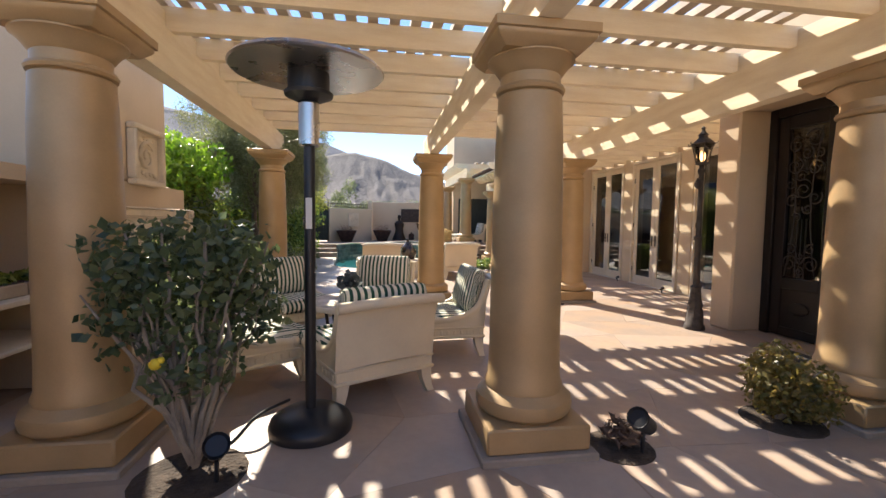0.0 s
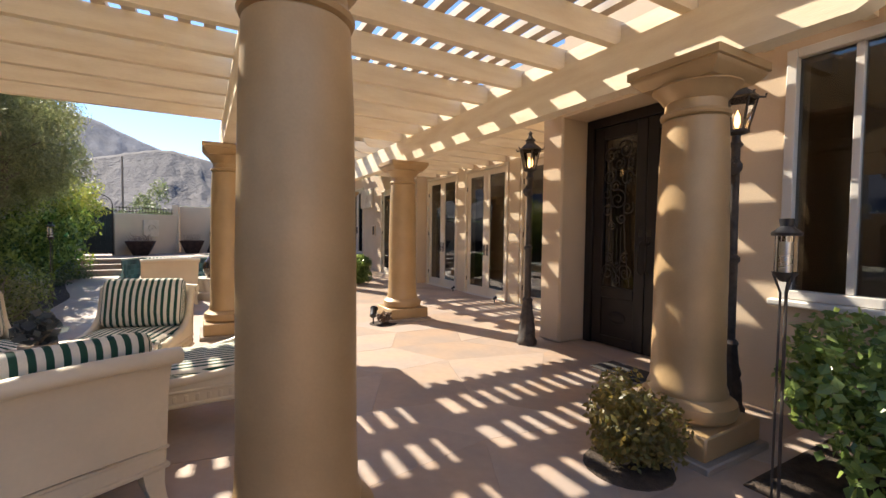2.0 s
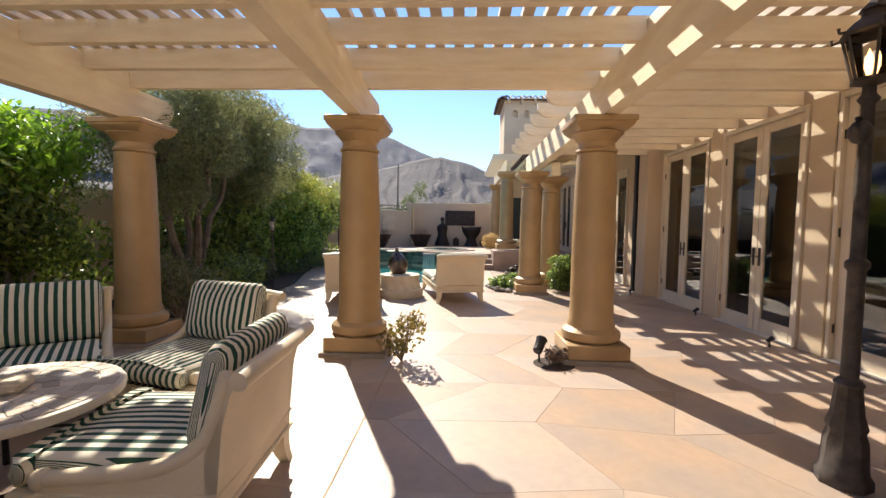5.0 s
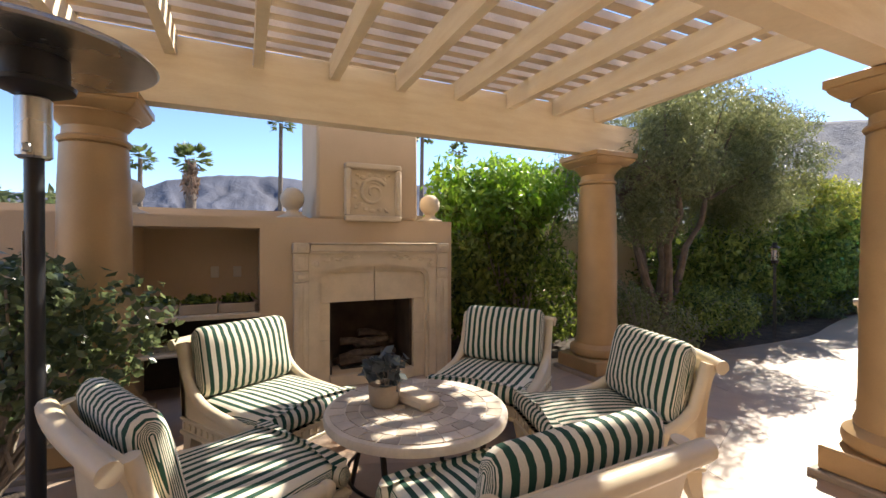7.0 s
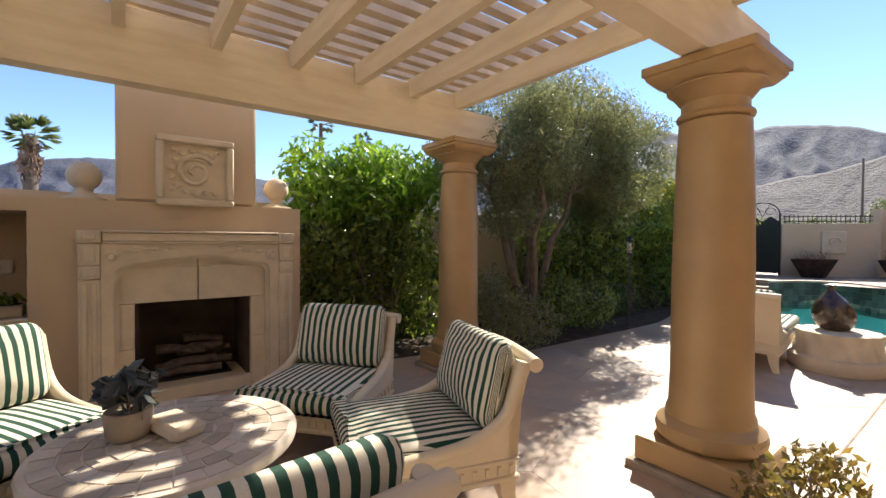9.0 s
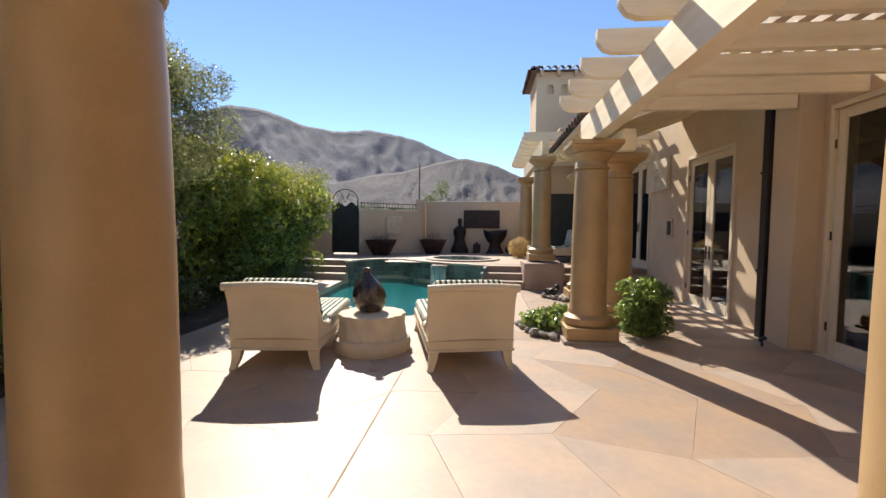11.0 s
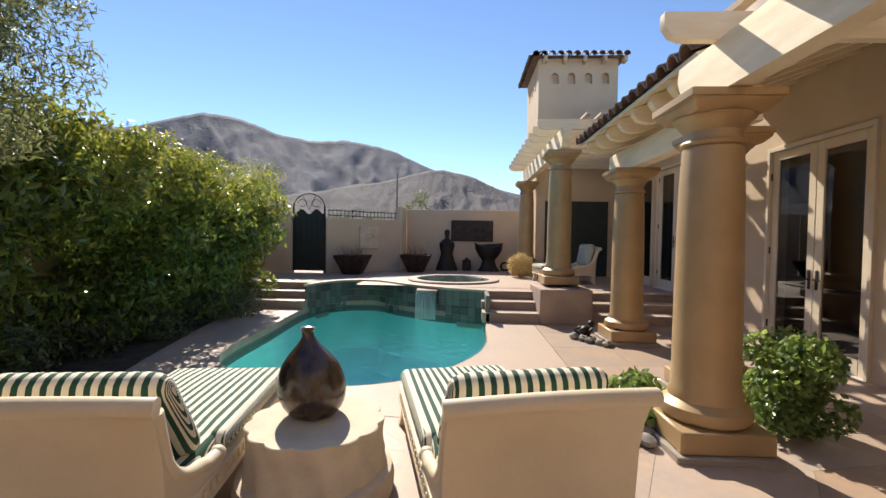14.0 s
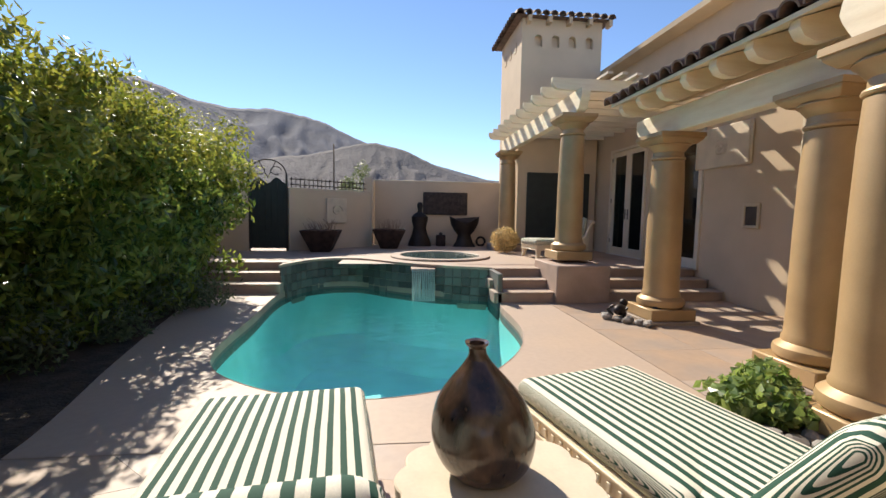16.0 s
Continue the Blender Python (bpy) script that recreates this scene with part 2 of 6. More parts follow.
# ---------------------------------------------------------------- mesh tools
class Geo:
    """A heap of vertices and faces that becomes one mesh."""

    def __init__(self):
        self.v, self.f = [], []

    def add(self, verts, faces):
        k = len(self.v)
        self.v += [tuple(p) for p in verts]
        self.f += [tuple(i + k for i in q) for q in faces]
        return self

    def box(self, x0, x1, y0, y1, z0, z1, c=0.0):
        """A box; c is the width of its chamfered edges."""
        if c <= 0:
            vs = [(x, y, z) for z in (z0, z1) for y in (y0, y1) for x in (x0, x1)]
            return self.add(vs, [(0, 2, 3, 1), (4, 5, 7, 6), (0, 1, 5, 4), (2, 6, 7, 3), (0, 4, 6, 2), (1, 3, 7, 5)])
        vs, at = [], {}
        lo, hi = (x0, y0, z0), (x1, y1, z1)
        for sx in (0, 1):
            for sy in (0, 1):
                for sz in (0, 1):
                    s = (sx, sy, sz)
                    for ax in range(3):
                        at[s, ax] = len(vs)
                        vs.append(tuple((hi[i] if s[i] else lo[i]) + (0 if i == ax else (-c if s[i] else c)) for i in range(3)))
        fs = []
        for ax in range(3):
            a, b = [i for i in range(3) if i != ax]
            for side in (0, 1):
                ring = []
                for u, w in ((0, 0), (1, 0), (1, 1), (0, 1)):
                    s = [0, 0, 0]
                    s[ax], s[a], s[b] = side, u, w
                    ring.append(at[tuple(s), ax])
                fs.append(tuple(ring))
        for ax in range(3):
            a, b = [i for i in range(3) if i != ax]
            for u in (0, 1):
                for w in (0, 1):
                    s, e = [0, 0, 0], [0, 0, 0]
                    s[a] = e[a] = u
                    s[b] = e[b] = w
                    e[ax] = 1
                    s, e = tuple(s), tuple(e)
                    fs.append((at[s, a], at[s, b], at[e, b], at[e, a]))
        for s in [(i, j, k) for i in (0, 1) for j in (0, 1) for k in (0, 1)]:
            fs.append((at[s, 0], at[s, 1], at[s, 2]))
        return self.add(vs, fs)

    def lathe(self, profile, n=28, cx=0.0, cy=0.0, z=0.0, flute=None):
        """profile: (radius, height) from the bottom up; closed at both ends."""
        vs = []
        for r, h in profile:
            for i in range(n):
                a = 2 * math.pi * i / n
                k = flute(a, h) if flute else 1.0
                vs.append((cx + r * k * math.cos(a), cy + r * k * math.sin(a), z + h))
        fs = [(j * n + i, j * n + (i + 1) % n, (j + 1) * n + (i + 1) % n, (j + 1) * n + i) for j in range(len(profile) - 1) for i in range(n)]
        fs += [tuple(range(n))[::-1], tuple((len(profile) - 1) * n + i for i in range(n))]
        return self.add(vs, fs)

    def tube(self, pts, r, n=8, r1=None):
        pts = [Vector(p) for p in pts]
        r1 = r if r1 is None else r1
        vs, m = [], len(pts)
        for j, p in enumerate(pts):
            d = (pts[min(j + 1, m - 1)] - pts[max(j - 1, 0)]).normalized()
            a = d.cross(Vector((0.3, 0.2, 1)) if abs(d.z) < 0.9 else Vector((1, 0.1, 0))).normalized()
            b = d.cross(a)
            k = r + (r1 - r) * j / max(1, m - 1)
            vs += [p + k * (math.cos(2 * math.pi * i / n) * a + math.sin(2 * math.pi * i / n) * b) for i in range(n)]
        fs = [(j * n + i, j * n + (i + 1) % n, (j + 1) * n + (i + 1) % n, (j + 1) * n + i) for j in range(m - 1) for i in range(n)]
        fs += [tuple(range(n))[::-1], tuple((m - 1) * n + i for i in range(n))]
        return self.add(vs, fs)

    def prism(self, poly, lo, hi, axis="z"):
        """A polygon in the two other axes, drawn out along axis."""
        def put(u, w, d):
            return {"x": (d, u, w), "y": (u, d, w), "z": (u, w, d)}[axis]
        n = len(poly)
        vs = [put(u, w, lo) for u, w in poly] + [put(u, w, hi) for u, w in poly]
        fs = [tuple(range(n))[::-1], tuple(range(n, 2 * n))] + [(i, (i + 1) % n, n + (i + 1) % n, n + i) for i in range(n)]
        return self.add(vs, fs)

    def loft(self, rings, caps=True):
        n = len(rings[0])
        vs = [p for ring in rings for p in ring]
        fs = [(j * n + i, j * n + (i + 1) % n, (j + 1) * n + (i + 1) % n, (j + 1) * n + i) for j in range(len(rings) - 1) for i in range(n)]
        if caps:
            fs += [tuple(range(n))[::-1], tuple((len(rings) - 1) * n + i for i in range(n))]
        return self.add(vs, fs)

    def ball(self, cx, cy, cz, r, n=16, sx=1, sy=1, sz=1):
        rings = [(r * math.sin(math.pi * j / (n // 2)), -r * math.cos(math.pi * j / (n // 2))) for j in range(1, n // 2)]
        vs = [(cx + sx * q * math.cos(2 * math.pi * i / n), cy + sy * q * math.sin(2 * math.pi * i / n), cz + sz * h) for q, h in rings for i in range(n)]
        k = len(rings)
        fs = [(j * n + i, j * n + (i + 1) % n, (j + 1) * n + (i + 1) % n, (j + 1) * n + i) for j in range(k - 1) for i in range(n)]
        vs += [(cx, cy, cz - sz * r), (cx, cy, cz + sz * r)]
        fs += [(k * n, (i + 1) % n, i) for i in range(n)] + [(k * n + 1, (k - 1) * n + i, (k - 1) * n + (i + 1) % n) for i in range(n)]
        return self.add(vs, fs)

    def moved(self, m):
        self.v = [tuple(m @ Vector(p)) for p in self.v]
        return self

    def mesh(self, name, material, smooth=40, fix=True):
        me = bpy.data.meshes.new(name)
        me.from_pydata(self.v, [], self.f)
        if fix:
            bm = bmesh.new()
            bm.from_mesh(me)
            bmesh.ops.recalc_face_normals(bm, faces=bm.faces)
            bm.to_mesh(me)
            bm.free()
        me.materials.append(material)
        if smooth:
            me.shade_smooth()
            me.set_sharp_from_angle(angle=radians(smooth))
        return me


def part(name, geo, material, parent=None, label="", smooth=40, at=None, fix=True):
    ob = new(name, geo.mesh(name, material, smooth, fix) if isinstance(geo, Geo) else geo)
    if parent:
        ob.parent = parent
    if at is not None:
        ob.matrix_basis = at
    if label:
        tagged(ob, label)
    return ob


def thing(name, label, category, group="", at=None):
    ob = new(name)
    ob.empty_display_size = 0.2
    if at is not None:
        ob.matrix_basis = at
    return tagged(ob, label, category, group)


def structure(name, geo, material, label, category="", smooth=40):
    ob = part(name, geo, material, None, "", smooth)
    return tagged(ob, label, category or name.split("_")[0], kind="structure")


def rounded(x0, x1, y0, y1, r, n=5):
    pts = []
    for cx, cy, a0 in ((x1 - r, y1 - r, 0), (x0 + r, y1 - r, 90), (x0 + r, y0 + r, 180), (x1 - r, y0 + r, 270)):
        for i in range(n + 1):
            a = radians(a0 + 90 * i / n)
            pts.append((cx + r * math.cos(a), cy + r * math.sin(a)))
    return pts


def spline(keys, n, closed=True):
    """A smooth closed or open curve through 2D keys."""
    m, out = len(keys), []
    for i in range(m if closed else m - 1):
        p = [keys[(i + k) % m] if closed else keys[min(max(i + k, 0), m - 1)] for k in (-1, 0, 1, 2)]
        for j in range(n):
            t = j / n
            out.append(tuple(0.5 * (2 * p[1][c] + (p[2][c] - p[0][c]) * t + (2 * p[0][c] - 5 * p[1][c] + 4 * p[2][c] - p[3][c]) * t * t
                                    + (3 * p[1][c] - p[0][c] - 3 * p[2][c] + p[3][c]) * t ** 3) for c in range(len(keys[0]))))
    if not closed:
        out.append(tuple(keys[-1]))
    return out


def cushion(x0, x1, y0, y1, z0, z1, r=0.05, puff=0.02):
    """A soft box with rounded corners and bulging faces."""
    g, rings = Geo(), []
    steps = 6
    for j in range(steps + 1):
        a = math.pi * j / steps
        inset = r * (1 - math.sin(a)) if 0 < j < steps else r
        z = (z0 + z1) / 2 - (z1 - z0) / 2 * math.cos(a)
        ring = rounded(x0 + inset, x1 - inset, y0 + inset, y1 - inset, r, 4)
        rings.append([(x, y, z) for x, y in ring])
    cx, cy = (x0 + x1) / 2, (y0 + y1) / 2
    for f, dz in ((0.75, 0.55), (0.45, 0.85), (0.15, 1.0)):
        rings.append([(cx + (x - cx) * f, cy + (y - cy) * f, z1 + puff * dz) for x, y, _ in rings[steps]])
    return g.loft(rings)


# ---------------------------------------------------------------- ground, floor, pool basin
ground = Geo()
inner = [(-5.5, -9), (12, -9), (12, 25.5), (-5.5, 25.5)]
outer = [(-3500, -3500), (3500, -3500), (3500, 3500), (-3500, 3500)]
ground.add([(x, y, -0.06) for x, y in inner + outer], [(i, (i + 1) % 4, 4 + (i + 1) % 4, 4 + i) for i in range(4)])
structure("ground", ground, DESERT, "dry sandy desert ground reaching to the mountains", "ground")

POOL = spline([(-1.30, 13.95), (-0.72, 13.2), (0.2, 12.86), (1.1, 13.1), (1.75, 13.85), (2.08, 14.75), (2.14, 16.0), (2.2, 17.1),
               (1.3, 17.45), (0.5, 17.95), (-0.3, 18.6), (-1.1, 18.4), (-1.5, 17.4), (-1.42, 15.6)], 6)


def ring_sheet(rect, loop, z):
    """A rectangle with a hole of the loop's shape."""
    x0, x1, y0, y1 = rect
    cx = sum(p[0] for p in loop) / len(loop)
    cy = sum(p[1] for p in loop) / len(loop)
    out = []
    for px, py in loop:
        dx, dy = px - cx, py - cy
        k = min((((x1 - cx) / dx) if dx > 0 else ((x0 - cx) / dx)) if abs(dx) > 1e-6 else 1e9, (((y1 - cy) / dy) if dy > 0 else ((y0 - cy) / dy)) if abs(dy) > 1e-6 else 1e9)
        out.append((cx + dx * k, cy + dy * k))
    for corner in ((x0, y0), (x1, y0), (x1, y1), (x0, y1)):
        i = min(range(len(out)), key=lambda q: (out[q][0] - corner[0]) ** 2 + (out[q][1] - corner[1]) ** 2)
        out[i] = corner
    n = len(loop)
    return Geo().add([(*p, z) for p in loop] + [(*p, z) for p in out], [(i, (i + 1) % n, n + (i + 1) % n, n + i) for i in range(n)])


floor = ring_sheet((-5.5, 12, -9, 25.5), POOL, -0.014)
floor_ob = structure("floor", floor, JOINT, "mortar bed between the patio flagstones", "floor")
deck = ring_sheet((-2.6, 3.0, 12.2, 18.9), POOL, 0.0)
structure("pool_deck", deck, DECK, "smooth tan stone deck round the pool", "deck")
coping = Geo()
n = len(POOL)
cx, cy = 0.35, 15.6
rings = []
for off, z in ((0.0, 0.002), (0.012, 0.004), (0.0, -0.012), (0.0, -0.1)):
    rings.append([(px + off * (px - cx) * 0.3, py + off * (py - cy) * 0.3, z) for px, py in POOL])
coping.loft(rings, caps=False)
structure("pool_coping", coping, STEPSTONE, "rounded stone edge of the pool", "coping")
basin = Geo().loft([[(x, y, -0.10) for x, y in POOL], [(x, y, -0.24) for x, y in POOL]], caps=False)
structure("pool_waterline", basin, SLATE, "dark slate tile band at the pool waterline", "tile band")
shell = Geo().loft([[(x, y, -0.24) for x, y in POOL], [(x * 0.985 + 0.005, y * 0.985 + 0.23, -1.1) for x, y in POOL], [(x * 0.8 + 0.07, y * 0.8 + 3.1, -1.5) for x, y in POOL]], caps=False)
shell.f.append(tuple(range(2 * n, 3 * n)))
structure("pool_basin", shell, PLASTER, "turquoise plaster pool basin", "basin")
WATER = bpy.data.materials.new("pool water")
WATER.use_nodes = True
wnt, wl = WATER.node_tree.nodes, WATER.node_tree.links
wtr, wgl, wfr, wmx = [wnt.new(k) for k in ("ShaderNodeBsdfTransparent", "ShaderNodeBsdfGlossy", "ShaderNodeFresnel", "ShaderNodeMixShader")]
wtr.inputs[0].default_value = (0.5, 0.92, 0.95, 1)
wgl.inputs["Roughness"].default_value = 0.03
wfr.inputs["IOR"].default_value = 1.33
wl.new(wfr.outputs[0], wmx.inputs[0])
wl.new(wtr.outputs[0], wmx.inputs[1])
wl.new(wgl.outputs[0], wmx.inputs[2])
wl.new(wmx.outputs[0], wnt["Material Output"].inputs[0])
wt, wno, wbu = [WATER.node_tree.nodes.new(k) for k in ("ShaderNodeTexCoord", "ShaderNodeTexNoise", "ShaderNodeBump")]
wno.inputs["Scale"].default_value, wno.inputs["Detail"].default_value, wno.inputs["Distortion"].default_value = 4.2, 4, 0.9
wbu.inputs["Strength"].default_value, wbu.inputs["Distance"].default_value = 0.4, 0.06
wl.new(wt.outputs["Object"], wno.inputs["Vector"])
wl.new(wno.outputs["Fac"], wbu.inputs["Height"])
wl.new(wbu.outputs[0], wgl.inputs["Normal"])
water = Geo()
water.add([(x, y, -0.14) for x, y in POOL], [tuple(range(n))])
wob = tagged(part("water", water, WATER, smooth=0, fix=False), "clear rippled turquoise pool water", "water", kind="structure")
wob.visible_shadow = False

# ---------------------------------------------------------------- raised terrace, steps, spa
WALLTOP = spline([(-1.55, 17.42), (-1.1, 18.44), (-0.3, 18.64), (0.5, 17.99), (1.3, 17.49), (2.2, 17.14)], 8, closed=False)
TZ = 0.45
terrace = Geo()
poly = WALLTOP + [(2.2, 17.2), (3.0, 17.2), (6.2, 17.2), (6.2, 25.5), (-5.5, 25.5), (-5.5, 18.0), (-1.6, 18.0)]
SPA = [(1.5 + 0.95 * math.cos(2 * math.pi * i / 40), 19.35 + 0.95 * math.sin(2 * math.pi * i / 40)) for i in range(40)]
terrace_ob = structure("terrace", Geo().prism(poly, -0.3, TZ), STEPSTONE, "raised stone terrace behind the pool", "terrace")
tm = part("terrace_paving", ring_sheet((-0.6, 3.6, 17.9, 21.2), SPA, TZ + 0.006), DECK)
tagged(tm, "pale stone paving round the spa", "paving", kind="structure")
spa = thing("spa", "raised round spa with a pale stone rim and slate inside", "spa", at=pose(1.5, 19.35, TZ))
part("rim", Geo().lathe([(0.9, 0.0), (1.12, 0.0), (1.14, 0.03), (1.12, 0.05), (0.92, 0.05), (0.9, 0.03)], 48), DECK, spa, "pale stone rim")
part("water", Geo().lathe([(0.9, 0.032), (0.9, 0.038)], 48), mat("spa water", (0.05, 0.09, 0.085), 0.08, vary=0.2, scale=6, fine=20, bump=0.4, depth=0.03), spa, "dark still water")


def stair(name, x0, x1, y0, label):
    ob = thing(name, label, "steps")
    for i in range(3):
        part("step", Geo().box(x0, x1, y0 + 0.38 * i, y0 + 0.38 * (i + 1) + 0.03, -0.02 if i == 0 else 0.15 * i - 0.01, 0.15 * (i + 1), 0.012), STEPSTONE, ob)
        part("tread", Geo().box(x0, x1, y0 + 0.38 * i - 0.025, y0 + 0.38 * (i + 1) - 0.03, 0.15 * (i + 1), 0.15 * (i + 1) + 0.02, 0.008), DECK, ob)
    return ob


stair("stone_steps", -2.9, -1.5, 17.25, "three dark stone steps beside the pool")
stair("stone_steps", 2.1, 3.12, 16.4, "three stone steps up to the spa terrace")
stair("stone_steps", 3.95, 6.15, 16.4, "three stone steps up to the loggia")
structure("terrace_cheek", Geo().box(2.16, 2.24, 16.4, 17.2, -0.3, TZ + 0.02, 0.01), SLATE, "slate side of the raised pool wall", "wall")

# ---------------------------------------------------------------- house walls
WX = 6.18   # the recessed wall with the garden doors
PX = 4.66   # the front wall with the entrance


def wall_x(name, x, y0, y1, z0, z1, holes=(), thick=0.28, material=STUCCO, label="sand coloured stucco wall"):
    """A wall whose face looks to -x, with holes (y0, y1, z0, z1)."""
    g = Geo()
    ys = sorted({y0, y1, *[h[0] for h in holes], *[h[1] for h in holes]})
    for a, b in zip(ys, ys[1:]):
        cut = [h for h in holes if h[0] <= a + 1e-6 and h[1] >= b - 1e-6]
        spans, low = [], z0
        for h in sorted(cut, key=lambda q: q[2]):
            if h[2] > low:
                spans.append((low, h[2]))
            low = h[3]
        if low < z1:
            spans.append((low, z1))
        for s, e in spans:
            g.box(x, x + thick, a, b, s, e)
    return structure(name, g, material, label, "wall")


DOORS = [(5.98, 7.58), (8.0, 9.64), (10.02, 11.62)]
wall_x("wall_garden_doors", WX, 5.35, 11.75, 0, 3.6, [(a, b, 0, 2.9) for a, b in DOORS])
wall_x("wall_north", WX, 12.2, 22, -0.1, 4.2, [(13.5, 15.16, 0, 2.86), (17.1, 18.75, TZ, 3.15), (18.95, 20.6, TZ, 3.15)])
structure("wall_pier", Geo().box(5.9, WX + 0.28, 11.75, 12.2, 0, 3.6, 0.01), STUCCO, "projecting sand stucco pier", "wall")
structure("wall_entry_pier", Geo().box(PX, WX + 0.28, 4.98, 5.35, 0, 3.6, 0.025), STUCCO, "thick sand stucco pier beside the entrance", "wall")
WINDOWS = [(1.6, 2.57, 0.93, 2.86), (0.38, 1.46, 0.93, 2.86)]
wall_x("wall_entry", PX, -6, 3.22, -0.05, 3.9, WINDOWS, 0.4)
structure("wall_entry_lintel", Geo().box(PX, PX + 0.5, 3.22, 4.98, 2.9, 3.9), STUCCO, "sand stucco lintel over the entrance", "wall")
structure("wall_entry_reveal", Geo().box(PX + 0.4, 5.4, 2.9, 3.22, -0.05, 3.9), STUCCO, "sand stucco side of the entrance recess", "wall")
structure("wall_upper", Geo().box(7.6, 7.9, -6, 21, 3.0, 5.6), STUCCO, "upper house wall under the roof", "wall")
structure("house_back", Geo().box(11.5, 11.8, -8, 22, -0.05, 5.6).box(4.7, 11.8, -8.3, -8, -0.05, 3.9).box(PX, 11.8, -6.3, -6, -0.05, 3.9), INSIDE_SHADE, "back of the house", "wall")
# floor colour kept dark to stand for the dim room
structure("floor_inside", Geo().box(PX + 0.4, 11.5, -6, 2.9, -0.02, 0.02).box(WX + 0.28, 11.5, 2.9, 17.5, -0.02, 0.02), mat("indoor floor", (0.11, 0.085, 0.065), 0.35), "indoor floor, room shade in its dark colour", "floor")
structure("ceiling", Geo().box(PX + 0.4, 11.5, -6, 5.35, 3.95, 4.05).box(WX + 0.28, 11.5, 5.35, 21, 3.95, 4.05), mat("indoor ceiling", (0.3, 0.27, 0.23), 0.9), "plain indoor ceiling", "ceiling")
# added indoor walls, darkened as room shade; they also close off the sky
structure("wall_inside", Geo().box(8.5, 8.6, -6, 17, 0, 3.95).box(PX + 0.4, 8.5, 2.95, 3.1, 0, 3.95).box(WX + 0.28, 8.5, 12.3, 12.45, 0, 3.95).box(WX + 0.28, 8.5, 17.0, 17.12, 0, 3.95).box(8.5, 8.6, 17.0, 21.9, 0, 3.95).box(WX + 0.28, 8.6, 21.8, 21.9, 0, 4.0), INSIDE_SHADE, "indoor wall, room shade in its dark colour", "wall")
structure("wall_back_of_patio", Geo().box(-5.5, 4.7, -8.3, -8, -0.05, 2.6), STUCCO, "plain stucco wall closing the patio", "wall")

# entry and garden side boundaries
structure("wall_side", Geo().box(-4.3, -4.05, -8, 20.4, -0.05, 1.95), STUCCO, "sand stucco garden boundary wall", "wall")


def garden_doors(name, y0, y1, z0, z1, x=WX + 0.06, label="pair of cream framed glass garden doors, closed"):
    ob = thing(name, label, "door", "garden doors")
    ob["kind"] = "structure"
    g = Geo().box(x - 0.1, x + 0.02, y0, y0 + 0.05, z0, z1, 0.004).box(x - 0.1, x + 0.02, y1 - 0.05, y1, z0, z1, 0.004).box(x - 0.1, x + 0.02, y0 + 0.05, y1 - 0.05, z1 - 0.06, z1, 0.004)
    part("door_frame", g, WHITEFRAME, ob)
    mid = (y0 + y1) / 2
    for a, b, hs in ((y0 + 0.055, mid - 0.004, 1), (mid + 0.004, y1 - 0.055, -1)):
        s, lo, hi = 0.115, 0.2, 0.12
        leaf = part("door_leaf", Geo().box(x - 0.05, x, a, a + s, z0 + 0.01, z1 - 0.065, 0.006).box(x - 0.05, x, b - s, b, z0 + 0.01, z1 - 0.065, 0.006)
                    .box(x - 0.05, x, a + s, b - s, z0 + 0.01, z0 + lo, 0.006).box(x - 0.05, x, a + s, b - s, z1 - 0.065 - hi, z1 - 0.065, 0.006), WHITEFRAME, ob)
        pane = part("pane", Geo().box(x - 0.028, x - 0.02, a + s - 0.004, b - s + 0.004, z0 + lo - 0.004, z1 - 0.061 - hi), PANE, leaf, "dark reflecting glass", smooth=0)
        pane.visible_shadow = False
        hy = b - 0.055 if hs > 0 else a + 0.055
        part("door_handle", Geo().box(x - 0.062, x - 0.048, hy - 0.022, hy + 0.022, z0 + 0.92, z0 + 1.17, 0.006).tube([(x - 0.06, hy, z0 + 1.05), (x - 0.1, hy, z0 + 1.05), (x - 0.1, hy - 0.1 * hs, z0 + 1.04)], 0.009), IRON, leaf, "dark iron lever handle")
        hinge_y = a - 0.004 if hs > 0 else b + 0.004
        for hz in (0.3, 1.35, 2.4):
            part("hinge", Geo().lathe([(0.011, 0), (0.011, 0.1)], 8, x - 0.062, hinge_y, z0 + hz), IRON, leaf, "dark hinge")
    part("threshold", Geo().box(x - 0.14, x + 0.04, y0, y1, z0, z0 + 0.012, 0.004), GREYFRAME, ob)
    return ob


for i, (a, b) in enumerate(DOORS):
    garden_doors("door_%d" % (i + 1), a, b, 0.0, 2.9)
garden_doors("door_4", 13.5, 15.16, 0.0, 2.86)
garden_doors("door_5", 17.1, 18.75, TZ, 3.15)
garden_doors("door_6", 18.95, 20.6, TZ, 3.15)
for y in (7.79, 9.83):
    structure("trim", Geo().box(WX - 0.03, WX - 0.002, y - 0.17, y + 0.17, 0, 3.0, 0.008), TRIM, "plain stucco pilaster between the garden doors", "trim")


